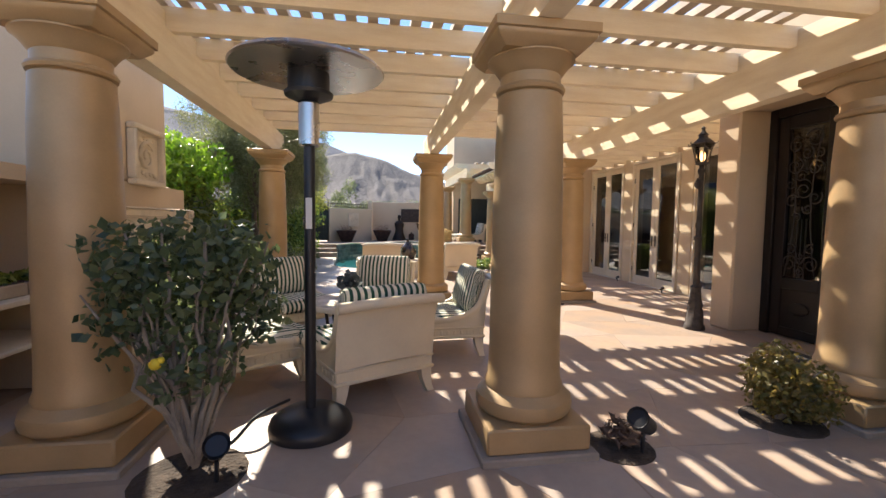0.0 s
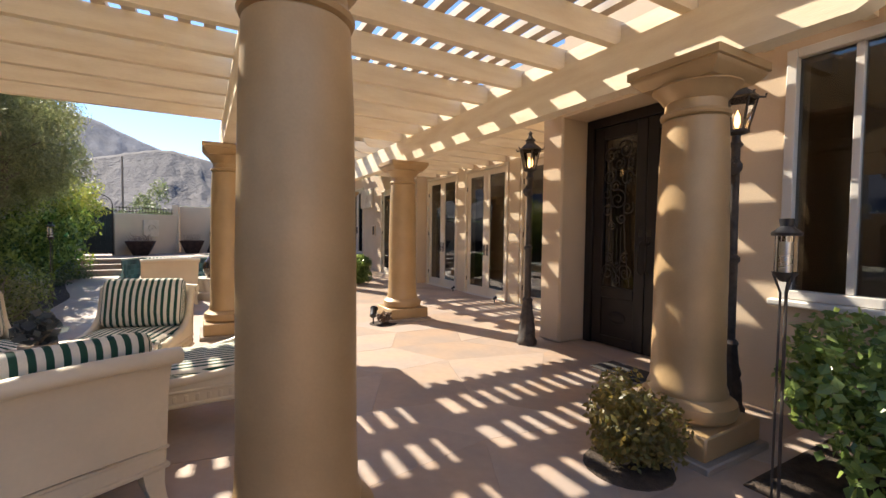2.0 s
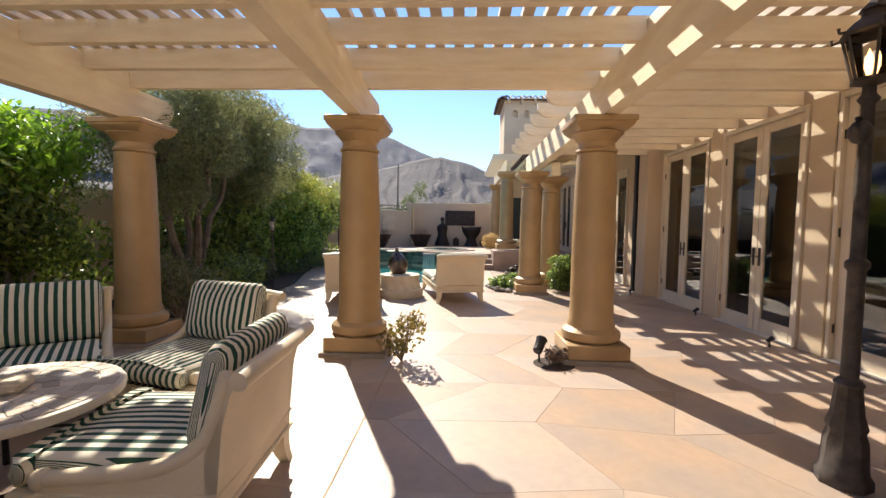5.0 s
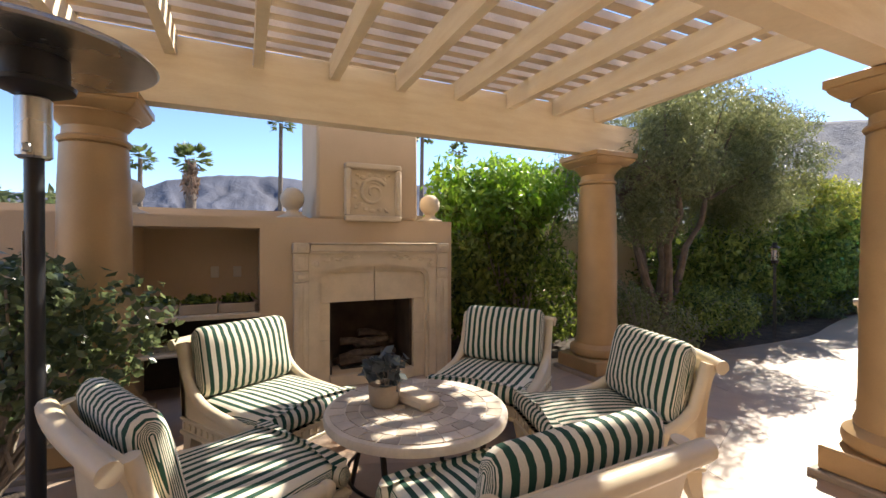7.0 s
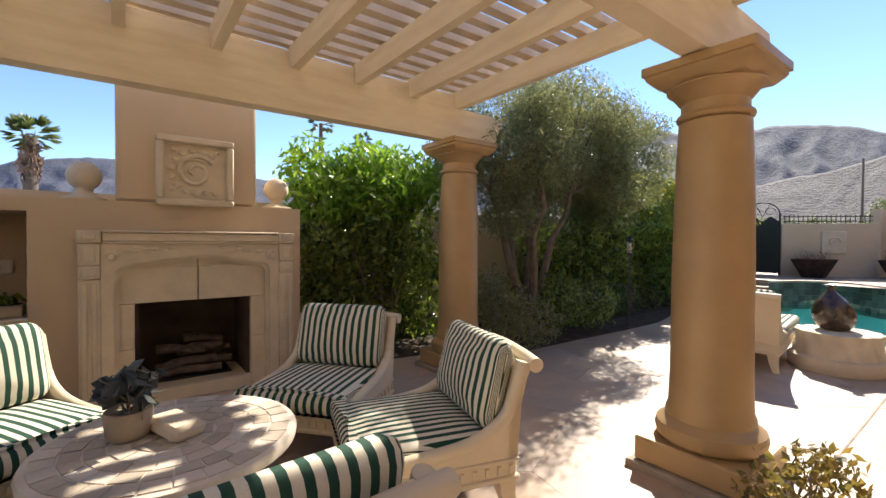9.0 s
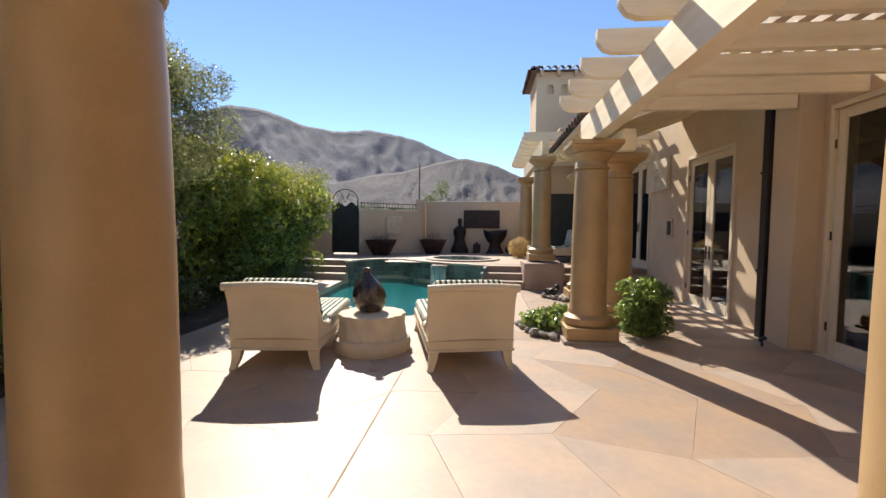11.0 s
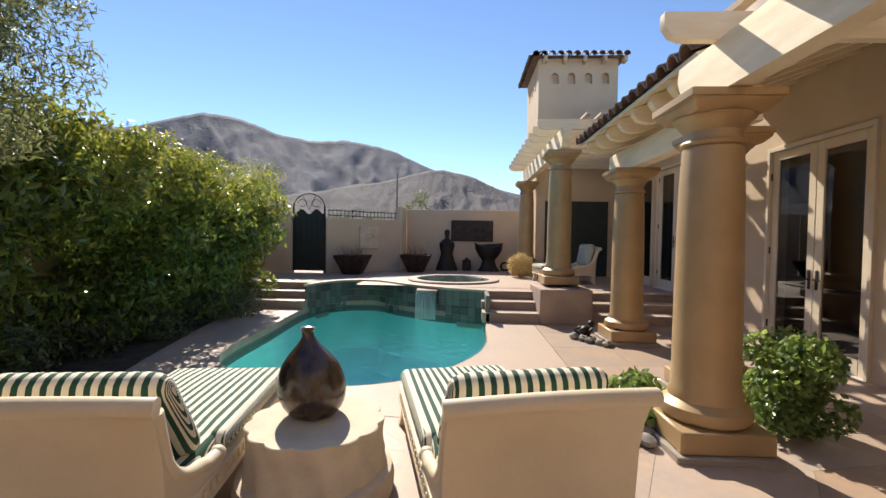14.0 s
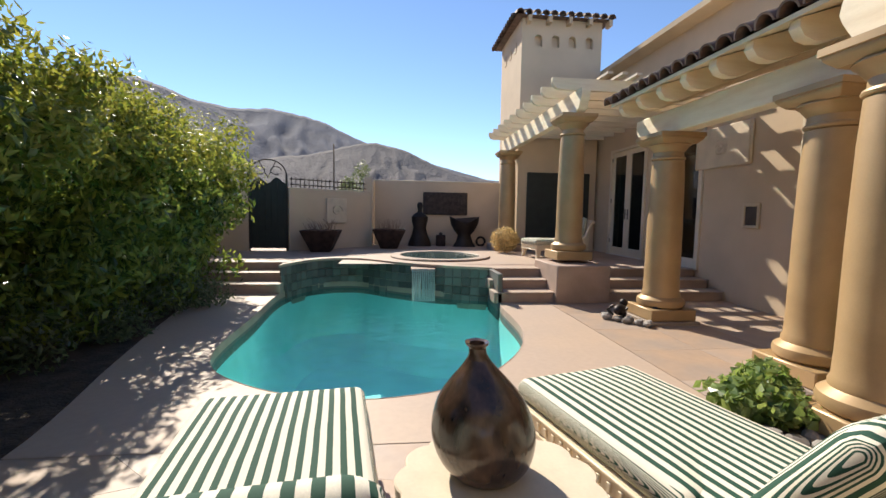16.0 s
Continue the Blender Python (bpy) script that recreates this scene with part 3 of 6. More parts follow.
def window(name, y0, y1, z0, z1, x=PX):
    ob = thing(name, "tall aluminium framed window with two panes", "window")
    ob["kind"] = "structure"
    g = Geo().box(x - 0.03, x + 0.1, y0, y0 + 0.07, z0, z1, 0.006).box(x - 0.03, x + 0.1, y1 - 0.07, y1, z0, z1, 0.006).box(x - 0.03, x + 0.1, y0 + 0.07, y1 - 0.07, z1 - 0.07, z1, 0.006).box(x - 0.03, x + 0.1, y0 + 0.07, y1 - 0.07, z0, z0 + 0.07, 0.006)
    part("window_frame", g, GREYFRAME, ob)
    m = y0 + (y1 - y0) * 0.56
    part("mullion", Geo().box(x + 0.0, x + 0.07, m - 0.025, m + 0.025, z0 + 0.07, z1 - 0.07, 0.006), GREYFRAME, ob)
    for a, b in ((y0 + 0.066, m - 0.021), (m + 0.021, y1 - 0.066)):
        part("pane", Geo().box(x + 0.03, x + 0.038, a, b, z0 + 0.066, z1 - 0.066), PANE, ob, "dark reflecting glass", smooth=0).visible_shadow = False
    part("window_sill", Geo().box(x - 0.09, x - 0.002, y0 - 0.05, y1 + 0.05, z0 - 0.055, z0 - 0.004, 0.01), GREYFRAME, ob)
    return ob


for i, h in enumerate(WINDOWS):
    window("window_%d" % (i + 1), *h)

# ---------------------------------------------------------------- columns
SHAFT = [(r * (0.955 if 0.36 < h < 2.2 else 0.9), h) for r, h in [(0.305, 0.2), (0.335, 0.225), (0.345, 0.265), (0.335, 0.305), (0.30, 0.33), (0.275, 0.35), (0.262, 0.375), (0.245, 0.42), (0.238, 0.6), (0.234, 1.3),
         (0.222, 1.9), (0.208, 2.19), (0.208, 2.2), (0.232, 2.208), (0.24, 2.225), (0.232, 2.242), (0.209, 2.25), (0.207, 2.31), (0.225, 2.325), (0.24, 2.345), (0.275, 2.385), (0.30, 2.40), (0.30, 2.41)]]
col_shaft = Geo().lathe(SHAFT, 40).mesh("shaft", GOLD, 30)
col_plinth = Geo().box(-0.32, 0.32, -0.32, 0.32, 0.045, 0.2, 0.012).mesh("plinth", GOLD)
col_slab = Geo().box(-0.36, 0.36, -0.36, 0.36, -0.01, 0.045, 0.01).mesh("base_slab", SLABGREY)
cap = Geo()
cap_rings = []
for w, z in ((0.295, 2.41), (0.32, 2.43), (0.355, 2.46), (0.365, 2.475), (0.365, 2.49), (0.385, 2.495), (0.385, 2.545), (0.37, 2.55)):
    w *= 0.815
    cap_rings.append([(x, y, z) for x, y in rounded(-w, w, -w, w, 0.012, 2)])
cap.loft(cap_rings)
col_cap = cap.mesh("capital", GOLD, 30)


def column(x, y, z=0.0, slab=True):
    ob = thing("column", "round gold painted classical column on a square plinth", "column", "columns of the patio", pose(x, y, z))
    part("shaft", col_shaft, None, ob)
    part("plinth", col_plinth, None, ob)
    part("capital", col_cap, None, ob)
    if slab:
        part("base_slab", col_slab, None, ob, "worn grey stone slab")
    return ob


XA, XB, XN, YF, YB = -1.72, 0.96, 3.57, 2.65, 7.42
for x, ya, yb in ((XA, 2.82, 7.6), (XB, YF, YB + 0.06), (XN, YF, YB)):
    column(x, ya)
    column(x - (0.04 if x == XN else 0), yb)
column(XN, 11.95)
column(4.2, 12.95)
column(4.2, 15.2)
column(XN, 17.0, 0.62, False)
column(XN, 21.4, 0.62, False)
for y in (17.0, 21.4):
    ped = part("column_pedestal", Geo().box(XN - 0.46, XN + 0.46, y - 0.46 - (0.25 if y < 18 else 0), y + 0.46, -0.02, 0.62, 0.02), STEPSTONE)
    tagged(ped, "square stone pedestal under a column", "pedestal")

# ---------------------------------------------------------------- pergola
BZ0, BZ1, RZ1 = 2.552, 2.92, 3.11


def beam_y(parent, x, y0, y1, z0=BZ0, z1=BZ1, w=0.15):
    """A beam along y whose ends are rounded underneath."""
    h = z1 - z0
    poly = [(y0 + 0.02, z1), (y0, z1 - 0.1), (y0 + 0.03, z1 - 0.17), (y0 + 0.12, z1 - h * 0.86), (y0 + 0.22, z0), (y1 - 0.22, z0), (y1 - 0.12, z1 - h * 0.86), (y1 - 0.03, z1 - 0.17), (y1, z1 - 0.1), (y1 - 0.02, z1)]
    return part("beam", Geo().prism(poly, x - w / 2, x + w / 2, "x"), WOOD, parent)


def rafter(parent, y, x0, x1, z0=BZ1 - 0.002, z1=RZ1, tail=False, w=0.075):
    if tail:
        poly = [(x0, z1), (x0 - 0.0, z0 + 0.1), (x0 + 0.05, z0 + 0.03), (x0 + 0.13, z0), (x1, z0), (x1, z1)]
    else:
        poly = [(x0, z0), (x1, z0), (x1, z1), (x0, z1)]
    return part("rafter", Geo().prism(poly, y - w / 2, y + w / 2, "y"), WOOD, parent)


pergola = thing("pergola", "cream painted timber pergola with lattice roof over the patio", "pergola")
beam_y(pergola, XA, 1.9, 8.2)
beam_y(pergola, XB, 1.9, 8.2)
beam_y(pergola, XN, 1.6, 12.35)
RAFTERS = [1.47 + 0.607 * i for i in range(11)]
for y in RAFTERS:
    rafter(pergola, y, XA - 0.08, XN + 0.08)
EAST = [1.47 + 0.607 * i for i in range(18)]
for i, y in enumerate(EAST):
    if y < 8:
        rafter(pergola, y + 0.02, XN + 0.081, PX - 0.002 if y < 5.2 else WX - 0.002)
    else:
        rafter(pergola, y + 0.02, XN - 0.45, WX - 0.002 if y < 11.7 else WX - 0.3, tail=True)
for x in (XA + 0.02, XB, XN):
    for a, b in zip(RAFTERS, RAFTERS[1:]):
        part("blocking", Geo().box(x - 0.02, x + 0.02, a + 0.04, b - 0.04, BZ1 - 0.001, RZ1 - 0.03), WOOD, pergola)
for x0, x1, y0, y1 in ((XA - 0.02, XB - 0.11, 1.3, 7.88), (XB + 0.12, XN - 0.11, 1.3, 7.88), (XN + 0.16, PX - 0.02, 1.6, 5.2), (XN + 0.16, WX - 0.05, 5.36, 12.0)):
    x = x0
    while x + 0.09 <= x1:
        part("lattice_slat", Geo().box(x, x + 0.09, y0, y1, RZ1 + 0.001, RZ1 + 0.062), LATTICE, pergola)
        x += 0.185

loggia = thing("loggia_pergola", "cream painted timber pergola over the raised loggia", "pergola")
LZ = 0.62
beam_y(loggia, XN, 16.5, 21.9, BZ0 + LZ, BZ1 + LZ)
for i in range(10):
    rafter(loggia, 16.75 + 0.55 * i, XN - 0.5, WX - 0.002, BZ1 + LZ, RZ1 + LZ, tail=True)
x = XN + 0.3
while x < WX - 0.2:
    part("lattice_slat", Geo().box(x, x + 0.09, 16.4, 22.0, RZ1 + LZ + 0.001, RZ1 + LZ + 0.04), LATTICE, loggia)
    x += 0.25


# ---------------------------------------------------------------- back wall, gate, tower, roofs
structure("wall_garden_end", Geo().box(-0.2, 6.2, 23.1, 23.35, 0, 2.45, 0.02), STUCCO_OUT, "tall pale stucco wall at the end of the garden", "wall")
d = Vector((1.95, 1.5, 0)).normalized()
seg = Geo().box(0, 2.46, 0, 0.22, -0.1, 2.03, 0.015).moved(Matrix.Translation((-2.15, 20.65, 0)) @ Matrix.Rotation(math.atan2(d.y, d.x), 4, "Z"))
seg.box(-0.42, -0.2, 22.1, 23.1, 0, 2.45)
structure("wall_garden_low", seg, STUCCO_OUT, "low pale stucco wall beside the gate", "wall")
structure("wall_gate_side", Geo().box(-4.3, -3.12, 20.55, 20.8, 0, 2.1, 0.015), STUCCO_OUT, "pale stucco wall beside the gate", "wall")
rail = thing("iron_railing", "dark iron railing on top of the low wall", "railing", at=Matrix.Translation((-2.15, 20.75, 2.03)) @ Matrix.Rotation(math.atan2(d.y, d.x), 4, "Z"))
for z in (0.06, 0.2):
    part("bar", Geo().box(0, 2.44, -0.012, 0.012, z, z + 0.025), IRON, rail)
bal = Geo().box(-0.008, 0.008, -0.008, 0.008, 0, 0.26).mesh("baluster", IRON)
for i in range(21):
    part("baluster", bal, None, rail, at=pose(0.04 + 0.118 * i, 0, 0))

gate = thing("garden_gate", "closed dark metal garden gate with an arched iron top", "gate", at=pose(-2.66, 20.68, TZ))
part("gate_frame", Geo().box(-0.47, -0.43, -0.03, 0.03, 0, 1.9).box(0.43, 0.47, -0.03, 0.03, 0, 1.9), IRON, gate)
top = [(-0.43 + 0.86 * i / 20, 1.74 + 0.07 * math.cos(2 * math.pi * (i / 20 * 2 - 0.5))) for i in range(21)]
part("gate_sheet", Geo().prism([(-0.43, 0.06), (0.43, 0.06)] + top[::-1], -0.012, 0.012, "y"), GATE, gate, "dark green metal sheet")
for i in range(6):
    part("rib", Geo().box(-0.38 + 0.15 * i, -0.365 + 0.15 * i, -0.022, -0.012, 0.1, 1.7), GATE, gate)
part("arch", Geo().tube([(0.45 * math.cos(a), 0, 1.85 + 0.4 * math.sin(a)) for a in [math.pi * i / 16 for i in range(17)]], 0.016), IRON, gate)
for s in (-1, 1):
    part("scroll", Geo().tube([(s * (0.2 + 0.13 * math.cos(a)), 0, 1.98 + 0.1 * math.sin(a)) for a in [0.35 * i for i in range(16)]], 0.009, 6), IRON, gate)
    part("spoke", Geo().tube([(0, 0, 1.8), (s * 0.12, 0, 2.05), (s * 0.2, 0, 2.21)], 0.009, 6), IRON, gate)

# bell tower
tower = thing("bell_tower", "square stucco tower with small arched niches and clay tile roof", "tower")
X0, X1, Y0, Y1, TH = 3.84, 6.1, 21.35, 23.6, 6.74
tw = Geo().box(X0, X1, Y0 + 0.14, Y1, 0, TH)
edges = [X0] + [X0 + 0.46 + 0.48 * i + s for i in range(4) for s in (-0.11, 0.11)] + [X1]
tw.box(X0, X1, Y0, Y0 + 0.14, 0, 6.02).box(X0, X1, Y0, Y0 + 0.14, 6.34, TH)
for i in range(0, len(edges), 2):
    tw.box(edges[i], edges[i + 1], Y0, Y0 + 0.14, 6.02, 6.34)
for i in range(4):
    c = X0 + 0.46 + 0.48 * i
    for s in (-1, 1):
        tw.prism([(c + s * 0.11, 6.34), (c + s * 0.11, 6.22)] + [(c + s * 0.11 * math.cos(math.pi / 12 * k), 6.22 + 0.11 * math.sin(math.pi / 12 * k)) for k in range(1, 7)] + [(c, 6.34)], Y0, Y0 + 0.14, "y")
part("tower_wall", tw, STUCCO_OUT, tower)
for i in range(3):
    yy = Y0 + 0.6 + 0.55 * i
    part("niche", Geo().prism([(yy - 0.09, 6.02), (yy + 0.09, 6.02), (yy + 0.09, 6.25), (yy, 6.34), (yy - 0.09, 6.25)], X0 - 0.014, X0 - 0.002, "x"), STUCCO, tower)
roof = Geo()
roof.add([(X0 - 0.2, Y0 - 0.22, TH), (X1 + 0.2, Y0 - 0.22, TH), (X1 + 0.2, Y1 + 0.2, TH), (X0 - 0.2, Y1 + 0.2, TH), ((X0 + X1) / 2, (Y0 + Y1) / 2, TH + 0.45)], [(0, 1, 4), (1, 2, 4), (2, 3, 4), (3, 0, 4), (3, 2, 1, 0)])
part("roof", roof, ROOFTILE, tower)
for i in range(5):
    part("corbel", Geo().box(X0 + 0.1 + 0.56 * i, X0 + 0.2 + 0.56 * i, Y0 - 0.24, Y0 - 0.004, TH - 0.17, TH - 0.004, 0.01), STUCCO, tower)
tile_mesh = Geo()
arc = [(0.105 * math.cos(math.pi * k / 8), 0.105 * math.sin(math.pi * k / 8)) for k in range(9)]
arc_in = [(0.085 * math.cos(math.pi * k / 8), 0.085 * math.sin(math.pi * k / 8)) for k in range(8, -1, -1)]
tile_mesh.prism(arc + arc_in, 0, 0.42, "y")
tile = tile_mesh.mesh("roof_tile", ROOFTILE)
random.seed(4)
for i in range(12):
    for side in range(2):
        m = pose(X0 - 0.14 + 0.23 * i, Y0 - 0.3, TH + 0.0, 17 + random.uniform(-3, 3), 0, random.uniform(-3, 3)) if side == 0 else pose(X0 - 0.28, Y1 + 0.14 - 0.23 * i * 0.93, TH, 17 + random.uniform(-3, 3), 0, -90 + random.uniform(-3, 3))
        part("roof_tile", tile, None, tower, at=m)
structure("loggia_door", Geo().box(4.1, 5.9, Y0 - 0.06, Y0 - 0.003, TZ, 2.62, 0.01), GATE, "dark closed shutters at the end of the loggia", "door")

# porch roof with clay tiles over the middle columns
porch = thing("porch_roof", "low porch roof with clay tiles and rounded timber rafter tails", "roof")
PY0, PY1 = 12.3, 15.75
EX, EZ, SL = 3.62, 3.06, 0.33
part("porch_beam", Geo().box(4.1, 4.3, 12.5, 15.7, 2.552, 2.86, 0.012), WOOD, porch, "cream painted beam")
part("beam_end", Geo().prism([(15.7, 2.86), (15.7, 2.6), (15.8, 2.6), (15.88, 2.68), (15.9, 2.78), (15.9, 2.86)], 4.12, 4.28, "x"), WOOD, porch)
part("roof_deck", Geo().prism([(EX, EZ), (7.6, EZ + SL * (7.6 - EX)), (7.6, EZ + SL * (7.6 - EX) - 0.05), (EX, EZ - 0.04)], PY0, PY1, "y"), WOOD, porch)
for i in range(8):
    y = PY0 + 0.12 + 0.45 * i
    part("rafter_tail", Geo().prism([(EX + 0.06, EZ - 0.03), (EX + 0.05, EZ - 0.1), (EX + 0.1, EZ - 0.17), (EX + 0.2, EZ - 0.2), (EX + 0.32, EZ - 0.19), (6.15, EZ + SL * 2.5 - 0.22), (6.15, EZ + SL * 2.5 - 0.06)], y - 0.05, y + 0.05, "y"), WOOD, porch)
for i in range(16):
    for j in range(3):
        m = pose(EX - 0.05 + 0.36 * j, PY0 + 0.08 + 0.225 * i, EZ + 0.0 + 0.36 * j * SL, 18.3, 0, -90) @ pose(0, 0, 0, 0, random.uniform(-4, 4), random.uniform(-2, 2))
        part("roof_tile", tile, None, porch, at=m)
structure("wall_porch_gable", Geo().box(6.46, 7.6, 12.3, 22, 4.19, 5.3), STUCCO, "upper stucco wall of the house", "wall")
structure("roof_cornice", Geo().prism([(6.3, 5.3), (6.12, 5.34), (6.1, 5.44), (6.25, 5.5), (8, 5.6), (8, 5.3)], 11, 22, "y"), TRIM, "pale roof cornice", "roof")
pipe = thing("downpipe", "dark brown metal downpipe against the stucco wall", "downpipe")
part("pipe", Geo().box(5.86, 5.98, 12.215, 12.35, 0.02, 3.3, 0.01), DARKDOOR, pipe)
for z in (0.9, 2.2):
    part("bracket", Geo().box(5.85, 5.99, 12.2, 12.36, z, z + 0.03), DARKDOOR, pipe)

# entry door
entry = thing("entry_door", "tall dark bronze double entrance door with scrolled iron grilles over glass", "door")
entry["kind"] = "structure"
DX = 5.12
part("door_frame", Geo().box(DX - 0.03, DX + 0.12, 4.86, 4.975, 0, 2.9, 0.008).box(DX - 0.03, DX + 0.12, 3.225, 3.34, 0, 2.9, 0.008).box(DX - 0.03, DX + 0.12, 3.34, 4.86, 2.78, 2.9, 0.008), DARKDOOR, entry)


def spiral(cy, cz, r, turns, start, sgn):
    k = int(turns * 14)
    return [(DX - 0.012, cy + sgn * r * (1 - 0.85 * i / k) * math.cos(start + turns * 2 * math.pi * i / k), cz + r * (1 - 0.85 * i / k) * math.sin(start + turns * 2 * math.pi * i / k)) for i in range(k + 1)]


for a, b, s in ((3.345, 4.096, 1), (4.104, 4.855, -1)):
    st = 0.14
    leaf = part("door_leaf", Geo().box(DX, DX + 0.07, a, a + st, 0.015, 2.775, 0.006).box(DX, DX + 0.07, b - st, b, 0.015, 2.775, 0.006).box(DX, DX + 0.07, a + st, b - st, 2.62, 2.775, 0.006)
                .box(DX, DX + 0.07, a + st, b - st, 0.62, 0.76, 0.006).box(DX + 0.02, DX + 0.06, a + st, b - st, 0.13, 0.62).box(DX, DX + 0.07, a + st, b - st, 0.015, 0.13, 0.006), DARKDOOR, entry)
    part("pane", Geo().box(DX + 0.04, DX + 0.048, a + st, b - st, 0.76, 2.62), PANE, leaf, "dark glass", smooth=0).visible_shadow = False
    g, mid = Geo(), (a + b) / 2
    for cy, cz, r, tu, st0, sg in ((mid - 0.1, 2.45, 0.12, 1.6, 0.5, 1), (mid + 0.12, 2.4, 0.1, 1.5, 1.0, -1), (mid + 0.13, 2.15, 0.11, 1.6, 2.0, 1), (mid - 0.13, 2.1, 0.1, 1.4, 0.2, -1), (mid, 1.85, 0.13, 1.7, 1.2, 1),
                                   (mid - 0.14, 1.75, 0.09, 1.4, 2.5, 1), (mid + 0.14, 1.72, 0.09, 1.5, 0.4, -1), (mid - 0.13, 0.95, 0.11, 1.6, 0, 1), (mid + 0.13, 0.95, 0.11, 1.6, 0, -1), (mid - 0.12, 1.13, 0.07, 1.4, 1, -1), (mid + 0.12, 1.13, 0.07, 1.4, 1, 1),
                                   (mid - 0.02, 2.29, 0.08, 1.5, 2.2, 1), (mid - 0.17, 2.27, 0.06, 1.4, 0.8, 1), (mid + 0.04, 2.02, 0.08, 1.6, 0.1, -1), (mid + 0.17, 1.93, 0.07, 1.4, 1.7, 1), (mid - 0.06, 1.62, 0.07, 1.5, 2.8, -1), (mid + 0.07, 1.52, 0.06, 1.4, 0.3, 1), (mid, 0.86, 0.06, 1.4, 1.5, 1), (mid, 1.05, 0.05, 1.3, 2.5, -1)):
        g.tube(spiral(cy, cz, r, tu, st0, sg), 0.011, 6, 0.007)
    for k in (-0.16, 0.16):
        g.tube([(DX - 0.012, mid + k * (1.2 - 0.6 * math.sin(math.pi * t / 14)), 0.78 + 1.8 * t / 14) for t in range(15)], 0.009, 6)
    for k in (-0.055, 0.0, 0.055):
        g.tube([(DX - 0.012, mid + k, 0.78), (DX - 0.012, mid + k, 1.5)], 0.007, 6)
    part("scroll_grille", g, IRON, leaf, "scrolled wrought iron grille")
    hy = b - 0.05 if s > 0 else a + 0.05
    part("door_handle", Geo().tube([(DX - 0.002, hy, 0.95), (DX - 0.06, hy, 1.0), (DX - 0.06, hy, 1.28), (DX - 0.002, hy, 1.33)], 0.013).box(DX - 0.012, DX - 0.001, hy - 0.03, hy + 0.03, 1.4, 1.48, 0.004), IRON, leaf)
    part("rosette", Geo().ball(DX + 0.01, mid, 0.38, 0.1, 14, 0.16, 1.3, 0.8), DARKDOOR, leaf)
tagged(part("door_mat", Geo().box(4.25, 4.62, 3.4, 4.1, 0.001, 0.018, 0.005), MATFIBRE), "dark fibre door mat at the entrance", "mat")

# ---------------------------------------------------------------- fireplace wall
FX = -2.46
WT = 1.77   # top of the fireplace wall
fw = Geo()
fw.box(-3.4, FX, 5.9, 6.03, 0, WT).box(-3.4, FX, 3.93, 4.6, 0, WT).box(-3.4, FX, 5.53, 5.9, 0, WT).box(-3.4, FX, 4.6, 5.53, 0.89, WT).box(-3.4, FX, 4.6, 5.53, 0, 0.12)
fw.box(-3.4, -3.14, 2.86, 3.93, 0, WT).box(-3.14, FX, 2.86, 3.93, 1.66, WT).box(-3.4, FX, -1.0, 2.86, 0, WT)
structure("wall_fireplace", fw, STUCCO, "sand stucco garden wall with a fireplace and a grill niche", "wall")
structure("chimney", Geo().box(-3.7, FX - 0.003, 4.475, 5.6, WT + 0.002, 4.4, 0.03), STUCCO, "broad sand stucco chimney", "chimney")
fp = thing("fireplace", "carved cast stone fireplace surround with dark firebox", "fireplace")
CY = 5.075
for sgn in (-1, 1):
    y0, y1 = sorted((CY + sgn * 0.84, CY + sgn * 0.70))
    part("pilaster", Geo().box(FX + 0.001, FX + 0.15, y0, y1, 0, 1.12, 0.01).box(FX + 0.15, FX + 0.165, y0 + 0.02, y0 + 0.055, 0.1, 1.09, 0.006).box(FX + 0.15, FX + 0.165, y1 - 0.055, y1 - 0.02, 0.1, 1.09, 0.006), CASTSTONE, fp)
    part("panel_block", Geo().box(FX + 0.001, FX + 0.155, y0, y1, 1.122, 1.23, 0.01).box(FX + 0.155, FX + 0.168, y0 + 0.025, y1 - 0.025, 1.145, 1.205, 0.006), CASTSTONE, fp)
    part("panel_block", Geo().box(FX + 0.001, FX + 0.15, y0, y1, 1.232, 1.41, 0.01).box(FX + 0.15, FX + 0.162, y0 + 0.03, y1 - 0.03, 1.26, 1.385, 0.006), CASTSTONE, fp)
    part("corner_block", Geo().box(FX + 0.001, FX + 0.165, y0 - 0.008, y1 + 0.008, 1.412, 1.515, 0.01).box(FX + 0.165, FX + 0.178, y0 + 0.025, y1 - 0.025, 1.435, 1.49, 0.006), CASTSTONE, fp)
    part("rosette", Geo().lathe([(0.05, 0), (0.05, 0.015), (0.03, 0.02), (0.022, 0.035), (0.0, 0.036)], 14).moved(pose(FX + 0.131, CY + sgn * 0.63, 1.30, 0, 90, 0)), CASTSTONE, fp)
    for k in range(6):
        part("leaf_ornament", Geo().ball(FX + 0.132, CY + sgn * (0.52 - 0.062 * k), 1.335 + 0.018 * (k % 2) + 0.004 * k, 0.03, 8, 0.45, 1.25, 0.62), CASTSTONE, fp)
part("mantel", Geo().box(FX + 0.001, FX + 0.15, CY - 0.69, CY + 0.69, 1.425, 1.5, 0.008).box(FX + 0.001, FX + 0.172, CY - 0.69, CY + 0.69, 1.5, 1.517, 0.006).box(FX + 0.001, FX + 0.16, CY - 0.69, CY + 0.69, 1.408, 1.424, 0.005), CASTSTONE, fp, "moulded cast stone shelf")
